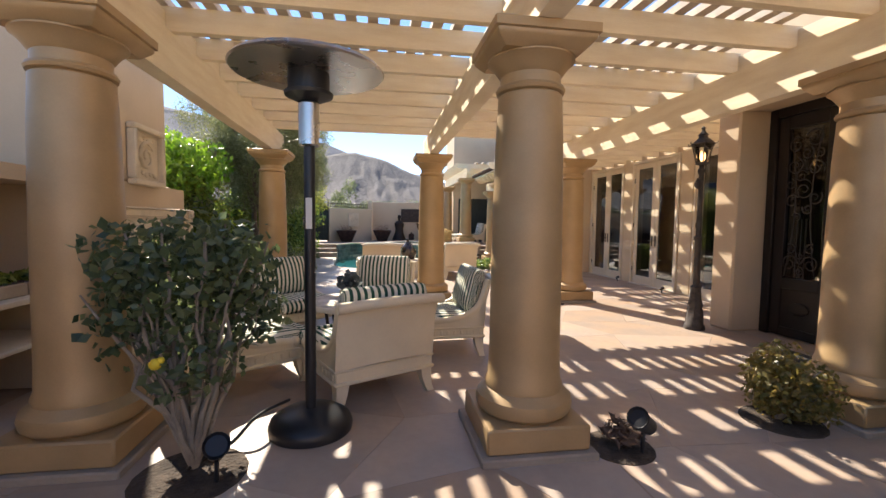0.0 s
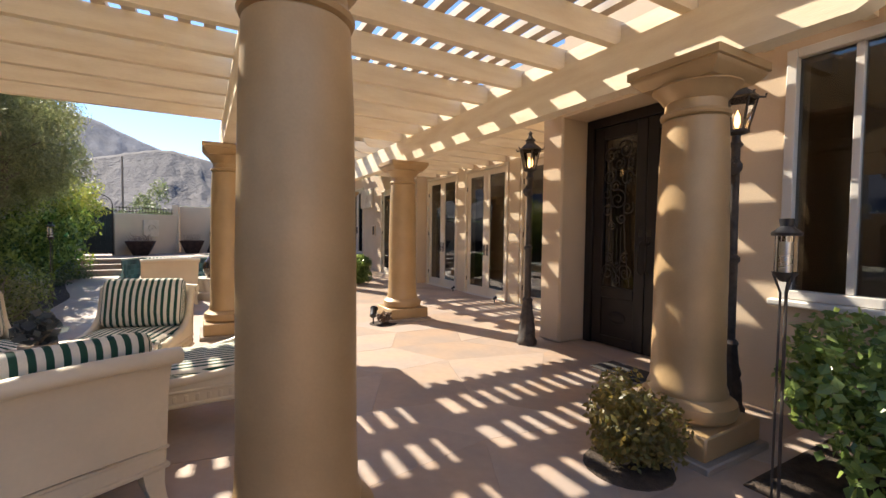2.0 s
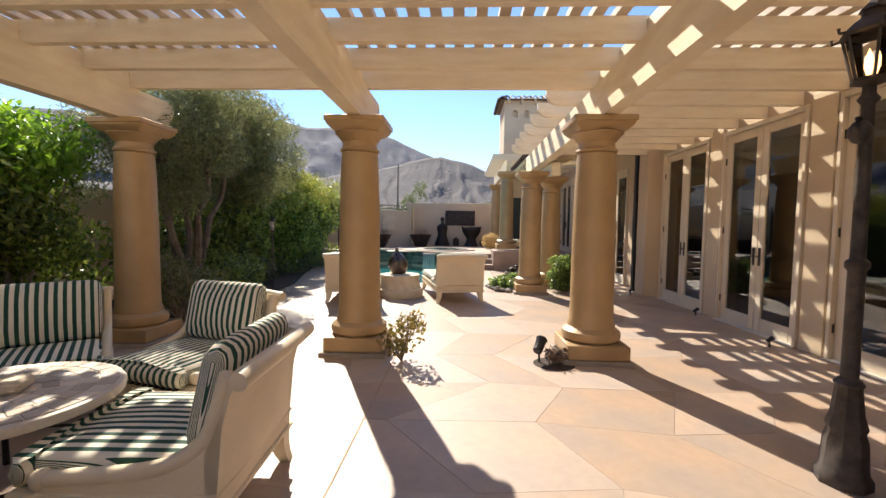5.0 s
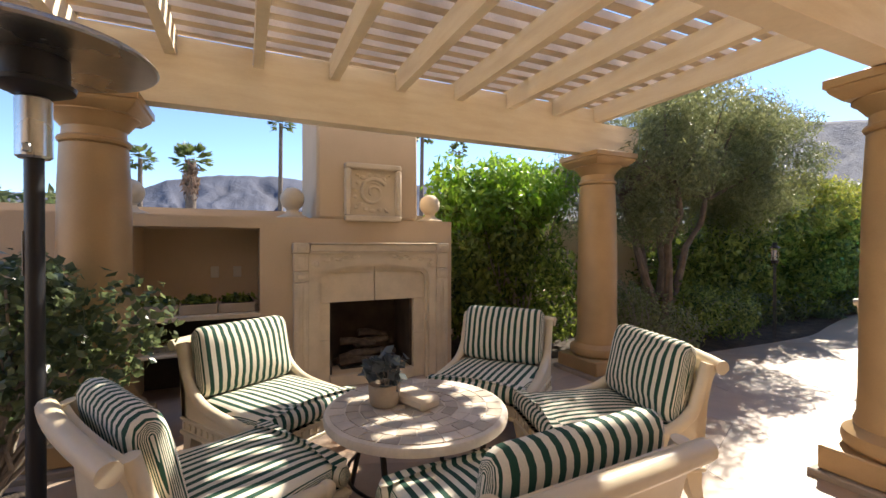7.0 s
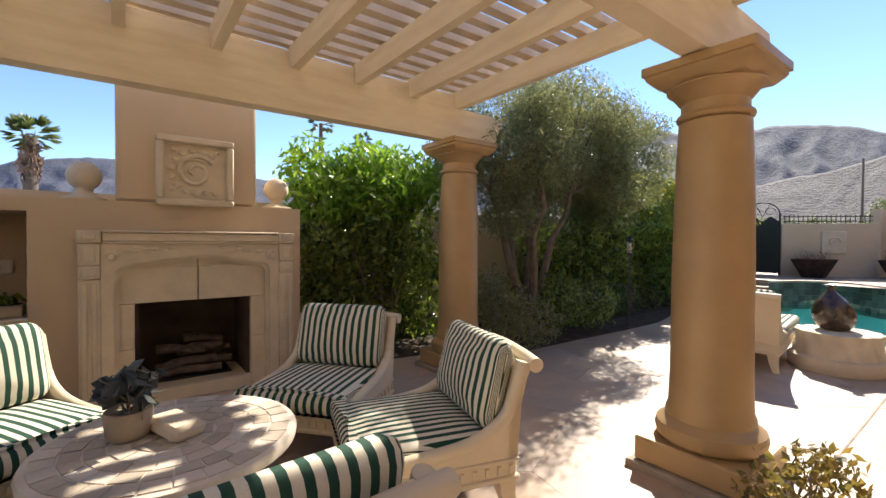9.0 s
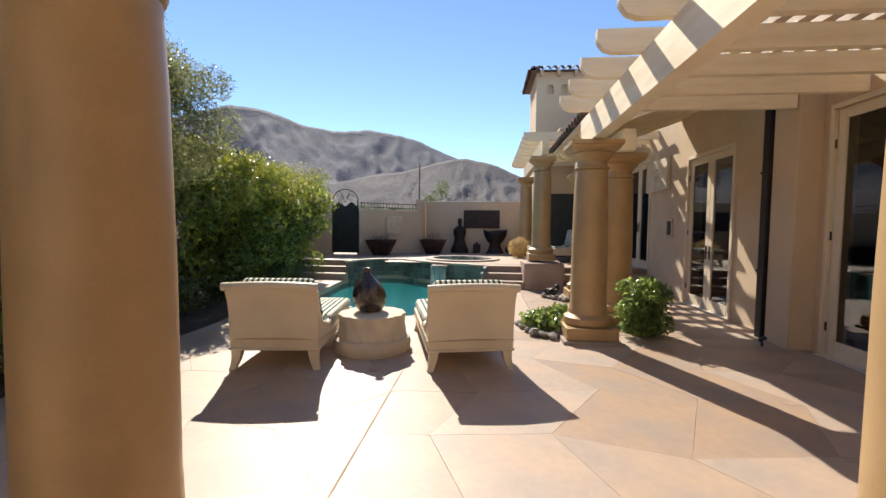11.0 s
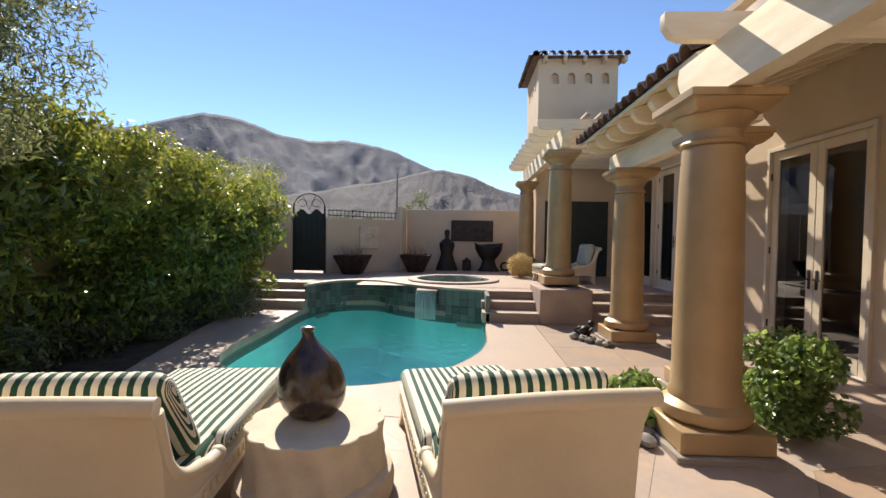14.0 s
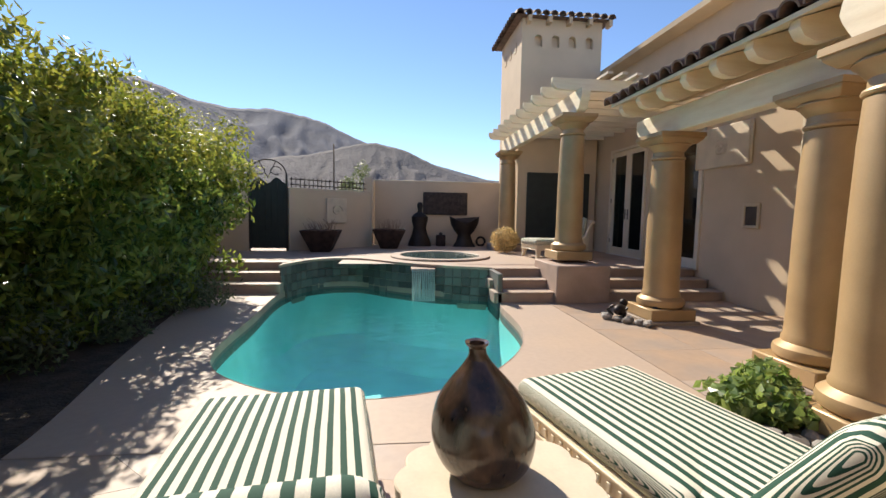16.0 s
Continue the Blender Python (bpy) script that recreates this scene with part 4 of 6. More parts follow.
edge = [(CY - 0.615, 0.0), (CY - 0.615, 1.12), (CY - 0.6, 1.19), (CY - 0.56, 1.225), (CY - 0.3, 1.265), (CY, 1.305), (CY + 0.3, 1.265), (CY + 0.56, 1.225), (CY + 0.6, 1.19), (CY + 0.615, 1.12), (CY + 0.615, 0.0)]
for depth, grow in ((0.13, 0.0), (0.1, 0.035)):
    inner_edge = [(CY + (y - CY) * (1 - grow * 1.5), z - grow * 0.9 if z > 0.5 else z) for y, z in edge]
    g = Geo()
    for (ya, za), (yb, zb), (yc, zc), (yd, zd) in zip(edge, edge[1:], inner_edge, inner_edge[1:]):
        if grow:
            g.prism([(ya, za), (yb, zb), (yd, zd), (yc, zc)], FX + 0.001, FX + depth, "x")
    if grow:
        part("arch_moulding", g, CASTSTONE, fp)
    else:
        part("spandrel", Geo().prism([(CY - 0.698, 0), (CY - 0.698, 1.406), (CY + 0.698, 1.406), (CY + 0.698, 0)] + edge[::-1], FX + 0.001, FX + depth, "x"), CASTSTONE, fp)
for z0, z1, y0, y1 in ((0, 0.5, CY - 0.6, 4.6), (0.503, 0.89, CY - 0.6, 4.6), (0, 0.5, 5.53, CY + 0.6), (0.503, 0.89, 5.53, CY + 0.6), (0.893, 1.2, CY - 0.6, CY - 0.004), (0.893, 1.2, CY + 0.004, CY + 0.6)):
    part("stone_panel", Geo().box(FX + 0.001, FX + 0.05, y0 + 0.002, y1 - 0.002, z0, z1, 0.004), CASTSTONE, fp)
for sgn in (-1, 1):
    part("stone_panel", Geo().prism([(CY + sgn * 0.004, 1.2), (CY + sgn * 0.004, 1.3), (CY + sgn * 0.3, 1.262), (CY + sgn * 0.56, 1.222), (CY + sgn * 0.58, 1.2)], FX + 0.001, FX + 0.05, "x"), CASTSTONE, fp)
part("hearth", Geo().box(FX + 0.001, FX + 0.06, 4.6, 5.53, 0, 0.12, 0.006), CASTSTONE, fp)
part("firebox", Geo().box(FX - 0.6, FX - 0.55, 4.6, 5.53, 0.12, 0.89).box(FX - 0.55, FX - 0.01, 4.6, 4.63, 0.12, 0.89).box(FX - 0.55, FX - 0.01, 5.5, 5.53, 0.12, 0.89), FIREBRICK, fp, "sooty firebox lining")
for i in range(9):
    a = random.uniform(-0.4, 0.4)
    c = Vector((FX - 0.3 + random.uniform(-0.1, 0.1), CY + random.uniform(-0.12, 0.12), 0.18 + 0.065 * (i // 2)))
    dv = Vector((math.sin(a) * 0.5, math.cos(a), random.uniform(-0.15, 0.15))) * (0.3 - 0.015 * i)
    part("log", Geo().tube([c - dv, c - dv * 0.3 + Vector((0, 0, 0.02)), c + dv * 0.4, c + dv], 0.045, 8, 0.035), LOG, fp)
part("grate", Geo().box(FX - 0.45, FX - 0.15, CY - 0.32, CY + 0.32, 0.122, 0.135), IRON, fp, "dark iron log grate")
panel = thing("relief_panel", "square carved cast stone relief panel with scrolled leaves", "relief", at=pose(FX - 0.002, 5.065, 2.06))
part("frame", Geo().box(0, 0.09, -0.31, 0.31, 0.25, 0.31, 0.012).box(0, 0.09, -0.31, 0.31, -0.31, -0.25, 0.012).box(0, 0.09, -0.31, -0.25, -0.25, 0.25, 0.012).box(0, 0.09, 0.25, 0.31, -0.25, 0.25, 0.012), CASTSTONE, panel)
part("backing", Geo().box(0, 0.03, -0.25, 0.25, -0.25, 0.25), CASTSTONE, panel)
orn = Geo()
orn.tube([(0.04, 0.165 * (1 - 0.035 * i) * math.cos(0.42 * i + 0.6), 0.165 * (1 - 0.035 * i) * math.sin(0.42 * i + 0.6)) for i in range(24)], 0.024, 8, 0.013)
orn.tube([(0.036, 0.115 * math.cos(0.3 * i + 0.9), 0.115 * math.sin(0.3 * i + 0.9)) for i in range(13)], 0.012, 6, 0.008)
for i in range(11):
    a = 0.9 + 0.42 * i
    orn.ball(0.035, 0.195 * math.cos(a), 0.195 * math.sin(a), 0.03, 8, 0.5, 1.0 + 0.4 * (i % 2), 0.8)
for y, z in ((-0.19, 0.19), (0.19, 0.2), (-0.2, -0.17), (0.17, -0.2)):
    orn.tube([(0.034, y, z), (0.034, y * 0.85, z * 0.98), (0.034, y * 0.78, z * 0.82)], 0.018, 7, 0.01)
part("carving", orn, CASTSTONE, panel, "carved scroll of leaves")
for y in (2.82, 4.26, 5.86):
    fin = thing("ball_finial", "round cast stone ball on the garden wall", "finial", "balls on the wall", pose(-2.72, y, WT))
    part("foot", Geo().lathe([(0.16, 0), (0.16, 0.02), (0.13, 0.035), (0.075, 0.06), (0.06, 0.09), (0.07, 0.115)], 24), CASTSTONE, fin)
    part("ball", Geo().ball(0, 0, 0.215, 0.125, 24), CASTSTONE, fin)
grill = thing("grill_counter", "stone counter with shelves built into the wall niche", "counter")
part("worktop", Geo().box(-3.14, FX + 0.03, 2.86, 3.93, 0.785, 0.83, 0.008), CASTSTONE, grill)
part("shelf", Geo().box(-3.14, FX, 2.86, 3.93, 0.455, 0.49, 0.008), CASTSTONE, grill)
# dark sheet for the shade under the worktop
part("opening_back", Geo().box(-3.138, -3.11, 2.86, 3.93, 0, 0.785), INSIDE_SHADE, grill)
NICHE_Y = (2.9, 3.235, 3.57)
for y in NICHE_Y:
    bx = thing("planter_box", "long low stone planter with small green plants", "planter", "planters on the counter", pose(-2.62, y, 0.83))
    part("box", Geo().box(-0.1, 0.1, 0, 0.32, 0, 0.095, 0.01), TERRACOTTA, bx)
    part("soil", Geo().box(-0.085, 0.085, 0.015, 0.305, 0.0955, 0.1), SOIL, bx)
for y in (3.5, 3.72):
    sk = part("wall_socket", Geo().box(-3.139, -3.11, y - 0.04, y + 0.04, 1.14, 1.26, 0.006), GREYFRAME)
    tagged(sk, "small grey outdoor wall socket", "socket")
tagged(part("metal_tray", Geo().box(-2.8, -2.55, 2.98, 3.2, 0.492, 0.56, 0.01), STEEL), "small steel tray on the niche shelf", "tray")


# ---------------------------------------------------------------- seating
def frame_profile(end):
    """Side of the seat: high behind, sweeping down to a low front."""
    return spline([(-0.44, 0.80), (-0.40, 0.66), (-0.34, 0.52), (-0.22, 0.43), (-0.06, 0.385), (end - 0.12, 0.362), (end, 0.352)], 5, closed=False)


def make_lounge(name, label, cat, group, width, depth, back_top=0.83, lean=79, tall=0.53, arm_end=0.3, base_y=-0.265):
    ob = thing(name, label, cat, group)
    hw = width / 2
    # apron with moulding
    part("seat_frame", Geo().box(-hw, hw, -0.40, depth, 0.2, 0.31, 0.012).box(-hw - 0.012, hw + 0.012, -0.412, depth + 0.012, 0.195, 0.225, 0.008).box(-hw - 0.01, hw + 0.01, -0.41, depth + 0.01, 0.295, 0.315, 0.006), CREAM, ob)
    side = frame_profile(arm_end)
    for s in (-1, 1):
        g = Geo()
        g.prism(side + [(arm_end, 0.312), (-0.40, 0.312)], s * hw - (0.055 if s > 0 else 0), s * hw + (0.055 if s < 0 else 0), "x")
        roll = [(s * (hw - 0.025), y, z + 0.008) for y, z in side]
        g.tube(roll, 0.036, 10)
        g.ball(roll[-1][0], roll[-1][1] + 0.005, roll[-1][2], 0.045, 10)
        part("arm", g, CREAM, ob)
    # back: slightly curved panel with a rolled top
    rings = []
    for z, y in ((0.312, -0.40), (0.45, -0.405), (0.6, -0.425), (0.72, -0.455), (0.80, -0.49), (back_top, -0.515)):
        bow = [(-hw + width * i / 8, y - 0.03 * math.sin(math.pi * i / 8), z + 0.02 * math.sin(math.pi * i / 8)) for i in range(9)]
        rings.append(bow + [(x, yy + 0.055, zz) for x, yy, zz in bow[::-1]])
    part("backrest", Geo().loft(rings), CREAM, ob)
    part("top_roll", Geo().tube([(-hw - 0.02 + (width + 0.04) * i / 8, -0.50 - 0.03 * math.sin(math.pi * i / 8), back_top + 0.01 + 0.02 * math.sin(math.pi * i / 8)) for i in range(9)], 0.04, 12), CREAM, ob)
    dent = Geo().box(-0.012, 0.012, -0.006, 0.006, 0, 0.045, 0.003).mesh("dentil", CREAM)
    for i in range(int(width / 0.06)):
        part("dentil", dent, None, ob, at=pose(-hw + 0.04 + 0.06 * i, depth + 0.006, 0.238))
    for i in range(int((depth + 0.35) / 0.07)):
        for s in (-1, 1):
            part("dentil", dent, None, ob, at=pose(s * (hw + 0.006), -0.36 + 0.07 * i, 0.238, 0, 0, 90))
    for x, sx in ((-hw + 0.06, -1), (hw - 0.06, 1)):
        for y, sy in ((-0.35, -1), (depth - 0.06, 1)):
            rr = [[(x + sx * o + u * w, y + sy * o * 0.8 + v * w, z) for u, v in ((-1, -1), (1, -1), (1, 1), (-1, 1))] for z, w, o in ((0.2, 0.05, 0.0), (0.12, 0.042, 0.006), (0.05, 0.034, 0.022), (0.0, 0.03, 0.04))]
            part("leg", Geo().loft(rr), CREAM, ob)
    seat = cushion(-hw + 0.05, hw - 0.05, -0.30, depth + 0.01, 0.315, 0.436, 0.05, 0.02)
    front = cushion(-hw + 0.005, hw - 0.005, arm_end + 0.055, depth + 0.03, 0.316, 0.441, 0.045, 0.022)
    seat.add(front.v, front.f)
    part("seat_cushion", seat, STRIPE, ob, "green and cream striped seat cushion")
    bc = cushion(-hw + 0.05, hw - 0.05, 0.0, tall, -0.075, 0.065, 0.07, 0.04)
    bc.moved(pose(0, base_y, 0.435, 180 - lean, 0, 0) @ Matrix.Diagonal((1, 1, -1, 1)))
    part("back_cushion", bc, STRIPE, ob, "green and cream striped back cushion")
    return ob


def facing(x, y, fx, fy, z=0.0):
    return pose(x, y, z, 0, 0, math.degrees(math.atan2(-fx, fy)))


lounge = make_lounge("lounge_chair", "cream low lounge chair with striped green cushions", "chair", "lounge chairs round the table", 0.85, 0.44, 0.78, 77, 0.49, 0.32)
lounge.matrix_basis = facing(-0.09, 3.66, -0.45, 0.89)
for x, y, fx, fy in ((0.71, 4.75, -0.995, -0.05), (0.03, 5.9, -0.27, -0.96), (-1.02, 5.71, 0.64, -0.77), (-1.18, 3.97, 0.84, 0.54)):
    copy_thing(lounge, facing(x, y, fx, fy))
chaise = make_lounge("chaise_longue", "cream chaise longue with long striped green cushion", "chaise", "chaises by the pool", 0.88, 1.36, 0.84, 56, 0.56, 0.12, 0.03)
chaise.matrix_basis = facing(2.0, 10.87, -0.24, 0.97)
copy_thing(chaise, facing(0.08, 10.64, -0.13, 0.99))

table = thing("mosaic_table", "round low table with a stone mosaic top on iron legs", "table", at=pose(-0.2, 4.7, 0))
part("tabletop", Geo().lathe([(0.49, 0.49), (0.525, 0.5), (0.53, 0.53), (0.522, 0.545), (0.505, 0.549)], 48), TRAVERTINE, table)
for i in range(4):
    a = math.pi / 4 + math.pi / 2 * i
    part("leg", Geo().tube([(0.42 * math.cos(a), 0.42 * math.sin(a), 0.49), (0.38 * math.cos(a), 0.38 * math.sin(a), 0.25), (0.44 * math.cos(a), 0.44 * math.sin(a), 0.0)], 0.016), IRON, table)
part("brace", Geo().tube([(0.4 * math.cos(math.pi * i / 12), 0.4 * math.sin(math.pi * i / 12), 0.2) for i in range(25)], 0.01, 6), IRON, table)
rt = random.Random(5)
ring_r = [0.0, 0.085, 0.17, 0.25, 0.33, 0.41, 0.5]
for k in range(6):
    cnt = max(5, int(2 * math.pi * (ring_r[k] + ring_r[k + 1]) / 2 / 0.1))
    for i in range(cnt):
        a0, a1 = 2 * math.pi * i / cnt + 0.25 * k, 2 * math.pi * (i + 1) / cnt + 0.25 * k
        r0, r1 = ring_r[k] + 0.004, ring_r[k + 1] - 0.004
        g0, g1 = 0.004 / max(r0, 0.03), 0.004 / r1
        poly = [(r0 * math.cos(a0 + g0), r0 * math.sin(a0 + g0)), (r1 * math.cos(a0 + g1), r1 * math.sin(a0 + g1)), (r1 * math.cos(a1 - g1), r1 * math.sin(a1 - g1)), (r0 * math.cos(a1 - g0), r0 * math.sin(a1 - g0))]
        part("mosaic_tile", Geo().prism(poly, 0.548, 0.553 + rt.uniform(0, 0.002)), TRAVERTINE, table, smooth=0)
tagged(part("stone_dish", Geo().box(-0.25, 0.02, -0.07, 0.08, 0, 0.07, 0.02), CASTSTONE, at=pose(-0.1, 4.74, 0.555, 0, 0, 20)), "rough pale stone dish on the table", "dish")

drum = thing("drum_table", "cast stone drum table shaped like a spirally fluted column base", "table", at=pose(0.9, 11.12, 0))
part("base", Geo().lathe([(0.44, 0.0), (0.45, 0.03), (0.455, 0.1), (0.44, 0.15), (0.40, 0.17)], 48), CASTSTONE, drum)
part("barrel", Geo().lathe([(0.39, 0.17), (0.385, 0.22), (0.37, 0.28), (0.365, 0.34), (0.37, 0.40), (0.375, 0.43), (0.37, 0.435)], 120, flute=lambda a, h: 0.97 + 0.085 * abs(math.sin(6.5 * a + 9 * h)) ** 0.7), CASTSTONE, drum)
vase = thing("vase", "round brown glazed ceramic vase with a small leaning neck", "vase", at=pose(0.85, 11.18, 0.437))
lean = Matrix(((1, 0, -0.09, 0.012), (0, 1, 0, 0), (0, 0, 1, 0), (0, 0, 0, 1)))
part("body", Geo().lathe(spline([(0.105, 0.0), (0.135, 0.012), (0.178, 0.07), (0.199, 0.145), (0.195, 0.21), (0.168, 0.29), (0.118, 0.36), (0.07, 0.415), (0.043, 0.452)], 3, False), 48).moved(lean), VASE, vase)
part("neck", Geo().lathe([(0.043, 0.452), (0.034, 0.47), (0.033, 0.495), (0.046, 0.51), (0.046, 0.517), (0.03, 0.512), (0.025, 0.475)], 28).moved(lean), VASE, vase, "small flared neck")

# ---------------------------------------------------------------- heater, lamps, torches
heater = thing("patio_heater", "tall black gas patio heater with a steel mushroom reflector", "heater", at=pose(-0.43, 2.92, 0))
part("base", Geo().lathe([(0.27, 0.0), (0.275, 0.04), (0.26, 0.08), (0.2, 0.12), (0.1, 0.145), (0.04, 0.15)], 36), BLACK, heater, "black dome base")
part("pole", Geo().lathe([(0.036, 0.15), (0.036, 1.88)], 20), BLACK, heater)
part("burner", Geo().lathe([(0.055, 1.88), (0.066, 1.89), (0.066, 2.15), (0.055, 2.16)], 24), STEEL, heater, "perforated steel burner")
part("head", Geo().lathe([(0.06, 2.16), (0.15, 2.2), (0.155, 2.22), (0.13, 2.23), (0.13, 2.42)], 28), BLACK, heater, "black burner head")
part("reflector", Geo().lathe([(0.47, 2.345), (0.48, 2.355), (0.46, 2.38), (0.35, 2.41), (0.12, 2.43), (0.02, 2.43), (0.02, 2.422), (0.12, 2.42), (0.35, 2.4), (0.45, 2.365)], 48), STEEL, heater, "round steel reflector")
part("valve", Geo().box(0.036, 0.09, -0.015, 0.015, 1.9, 1.94, 0.006), STEEL, heater)
part("label_plate", Geo().box(-0.02, 0.02, -0.039, -0.036, 1.35, 1.55), GREYFRAME, heater, "pale label plate")
hose = Geo().tube(spline([(-0.62, 3.18, 0.1), (-0.75, 2.85, 0.14), (-0.86, 2.7, 0.05), (-0.97, 2.6, 0.03), (-1.02, 2.45, 0.03)], 8, False), 0.011, 8)
tagged(part("gas_hose", hose, BLACK), "black rubber gas hose on the patio", "hose")


def lamp_post(x, y):
    ob = thing("lamp_post", "old fashioned iron lamp post with a glazed lantern, lit", "lamp", "lamp posts at the entrance", pose(x, y, 0))
    part("base", Geo().lathe([(0.13, 0), (0.13, 0.05), (0.11, 0.08), (0.1, 0.25), (0.085, 0.3), (0.095, 0.33), (0.075, 0.4), (0.06, 0.55), (0.07, 0.57), (0.05, 0.6)], 8), LAMPIRON, ob)
    part("post", Geo().lathe([(0.042, 0.6), (0.04, 1.2), (0.055, 1.22), (0.055, 1.25), (0.035, 1.27), (0.03, 2.1), (0.05, 2.13), (0.03, 2.16), (0.03, 2.2)], 12), LAMPIRON, ob)
    part("ladder_scroll", Geo().ball(-0.05, -0.02, 1.95, 0.055, 10, 1, 1, 1.2).tube([(0, 0, 1.93), (-0.05, -0.03, 1.9), (-0.1, -0.05, 1.97), (-0.07, -0.03, 2.02)], 0.018), LAMPIRON, ob)
    lan = part("lantern", Geo().lathe([(0.03, 2.2), (0.085, 2.22), (0.085, 2.24), (0.06, 2.245)], 6), LAMPIRON, ob)
    part("cage", Geo().lathe([(0.135, 2.47), (0.15, 2.48), (0.1, 2.53), (0.06, 2.56), (0.055, 2.59), (0.07, 2.6), (0.03, 2.64), (0.02, 2.67), (0.03, 2.69), (0.0, 2.72)], 6), LAMPIRON, lan)
    for i in range(6):
        a = 2 * math.pi * i / 6
        part("bar", Geo().tube([(0.075 * math.cos(a), 0.075 * math.sin(a), 2.24), (0.13 * math.cos(a), 0.13 * math.sin(a), 2.48)], 0.008, 6), LAMPIRON, lan)
        part("curl", Geo().tube([(0.14 * math.cos(a), 0.14 * math.sin(a), 2.48), (0.175 * math.cos(a), 0.175 * math.sin(a), 2.475), (0.18 * math.cos(a), 0.18 * math.sin(a), 2.5)], 0.008, 6), LAMPIRON, lan)
    part("glass", Geo().lathe([(0.065, 2.245), (0.118, 2.47)], 6), CLEAR, lan, "clear bevelled glass", smooth=0).visible_shadow = False
    part("bulb", Geo().lathe([(0.01, 2.26), (0.022, 2.3), (0.018, 2.35), (0.0, 2.4)], 10), glow_mat("warm bulb", (1.0, 0.55, 0.2), 2.5), lan, "glowing warm bulb")
    return ob


lamp_post(4.28, 5.16)
lamp_post(4.28, 2.74)


def torch(x, y, h):
    ob = thing("garden_torch", "tall thin metal garden torch with a glass chimney", "torch", "garden torches", pose(x, y, 0))
    for i in range(3):
        a = 2 * math.pi * i / 3
        part("rod", Geo().tube([(0.02 * math.cos(a), 0.02 * math.sin(a), 0.0), (0.016 * math.cos(a), 0.016 * math.sin(a), h - 0.3), (0.05 * math.cos(a), 0.05 * math.sin(a), h - 0.2)], 0.006, 6), LAMPIRON, ob)
    part("cup", Geo().lathe([(0.02, h - 0.24), (0.055, h - 0.2), (0.06, h - 0.19)], 14), LAMPIRON, ob)
    part("glass", Geo().lathe([(0.05, h - 0.19), (0.05, h)], 18), CLEAR, ob, "clear glass chimney").visible_shadow = False
    part("wick_holder", Geo().lathe([(0.02, h - 0.19), (0.02, h - 0.03)], 10), STEEL, ob)
    part("cap", Geo().lathe([(0.065, h), (0.07, h + 0.015), (0.03, h + 0.05), (0.035, h + 0.09)], 14), BLACK, ob)
    return ob


torch(-1.8, 11.4, 1.45)
torch(3.30, 1.99, 1.42)


def spotlight(x, y, z, rz, big=1.0):
    ob = thing("garden_spotlight", "small black garden spotlight on a stake", "spotlight", "garden spotlights", pose(x, y, z, 0, 0, rz))
    part("stake", Geo().tube([(0, 0, -0.02), (0, 0, 0.1 * big)], 0.012, 8), BLACK, ob)
    g = Geo().lathe([(0.03, -0.07), (0.04, -0.06), (0.045, 0.06), (0.052, 0.07), (0.05, 0.075), (0.04, 0.06)], 16)
    g.v = [(a * big, b * big, c * big) for a, b, c in g.v]
    part("can", g.moved(pose(0, 0, 0.15 * big, 55, 0, 0)), BLACK, ob, "black cylinder head")
    return ob


spotlight(2.93, 7.15, 0, 150, 1.2)
spotlight(-0.83, 2.35, 0, 20, 1.3)
spotlight(1.62, 2.33, 0, -60, 1.3)
spotlight(5.95, 9.83, 0, 90, 0.6)
spotlight(5.85, 8.0, 0, 90, 0.6)
spotlight(5.7, 11.9, 0, 90, 0.6)
spotlight(4.02, 15.0, 0.05, 90, 1.0)

# ---------------------------------------------------------------- sculptures and pots on the terrace
def bowl(x, y):
    ob = thing("planter_bowl", "large square flared rusted steel planter with dry grasses", "planter", "planters at the garden wall", pose(x, y, TZ))
    rr = [[(u * w, v * w, z) for u, v in ((-1, -1), (1, -1), (1, 1), (-1, 1))] for w, z in ((0.22, 0.0), (0.24, 0.03), (0.44, 0.5), (0.45, 0.53), (0.41, 0.53), (0.39, 0.46))]
    part("bowl", Geo().loft(rr), RUST, ob, smooth=0)
    g, r = Geo(), random.Random(int(x * 100))
    for i in range(70):
        a, l = r.uniform(0, 6.28), r.uniform(0.15, 0.4)
        bx, by = r.uniform(-0.3, 0.3), r.uniform(-0.3, 0.3)
        g.tube([(bx, by, 0.45), (bx + 0.1 * math.cos(a), by + 0.1 * math.sin(a), 0.45 + l * 0.7), (bx + 0.3 * l * math.cos(a) * 2, by + 0.3 * l * math.sin(a) * 2, 0.45 + l)], 0.006, 4, 0.002)
    part("dry_grass", g, DRIED, ob, "dry brown grasses")


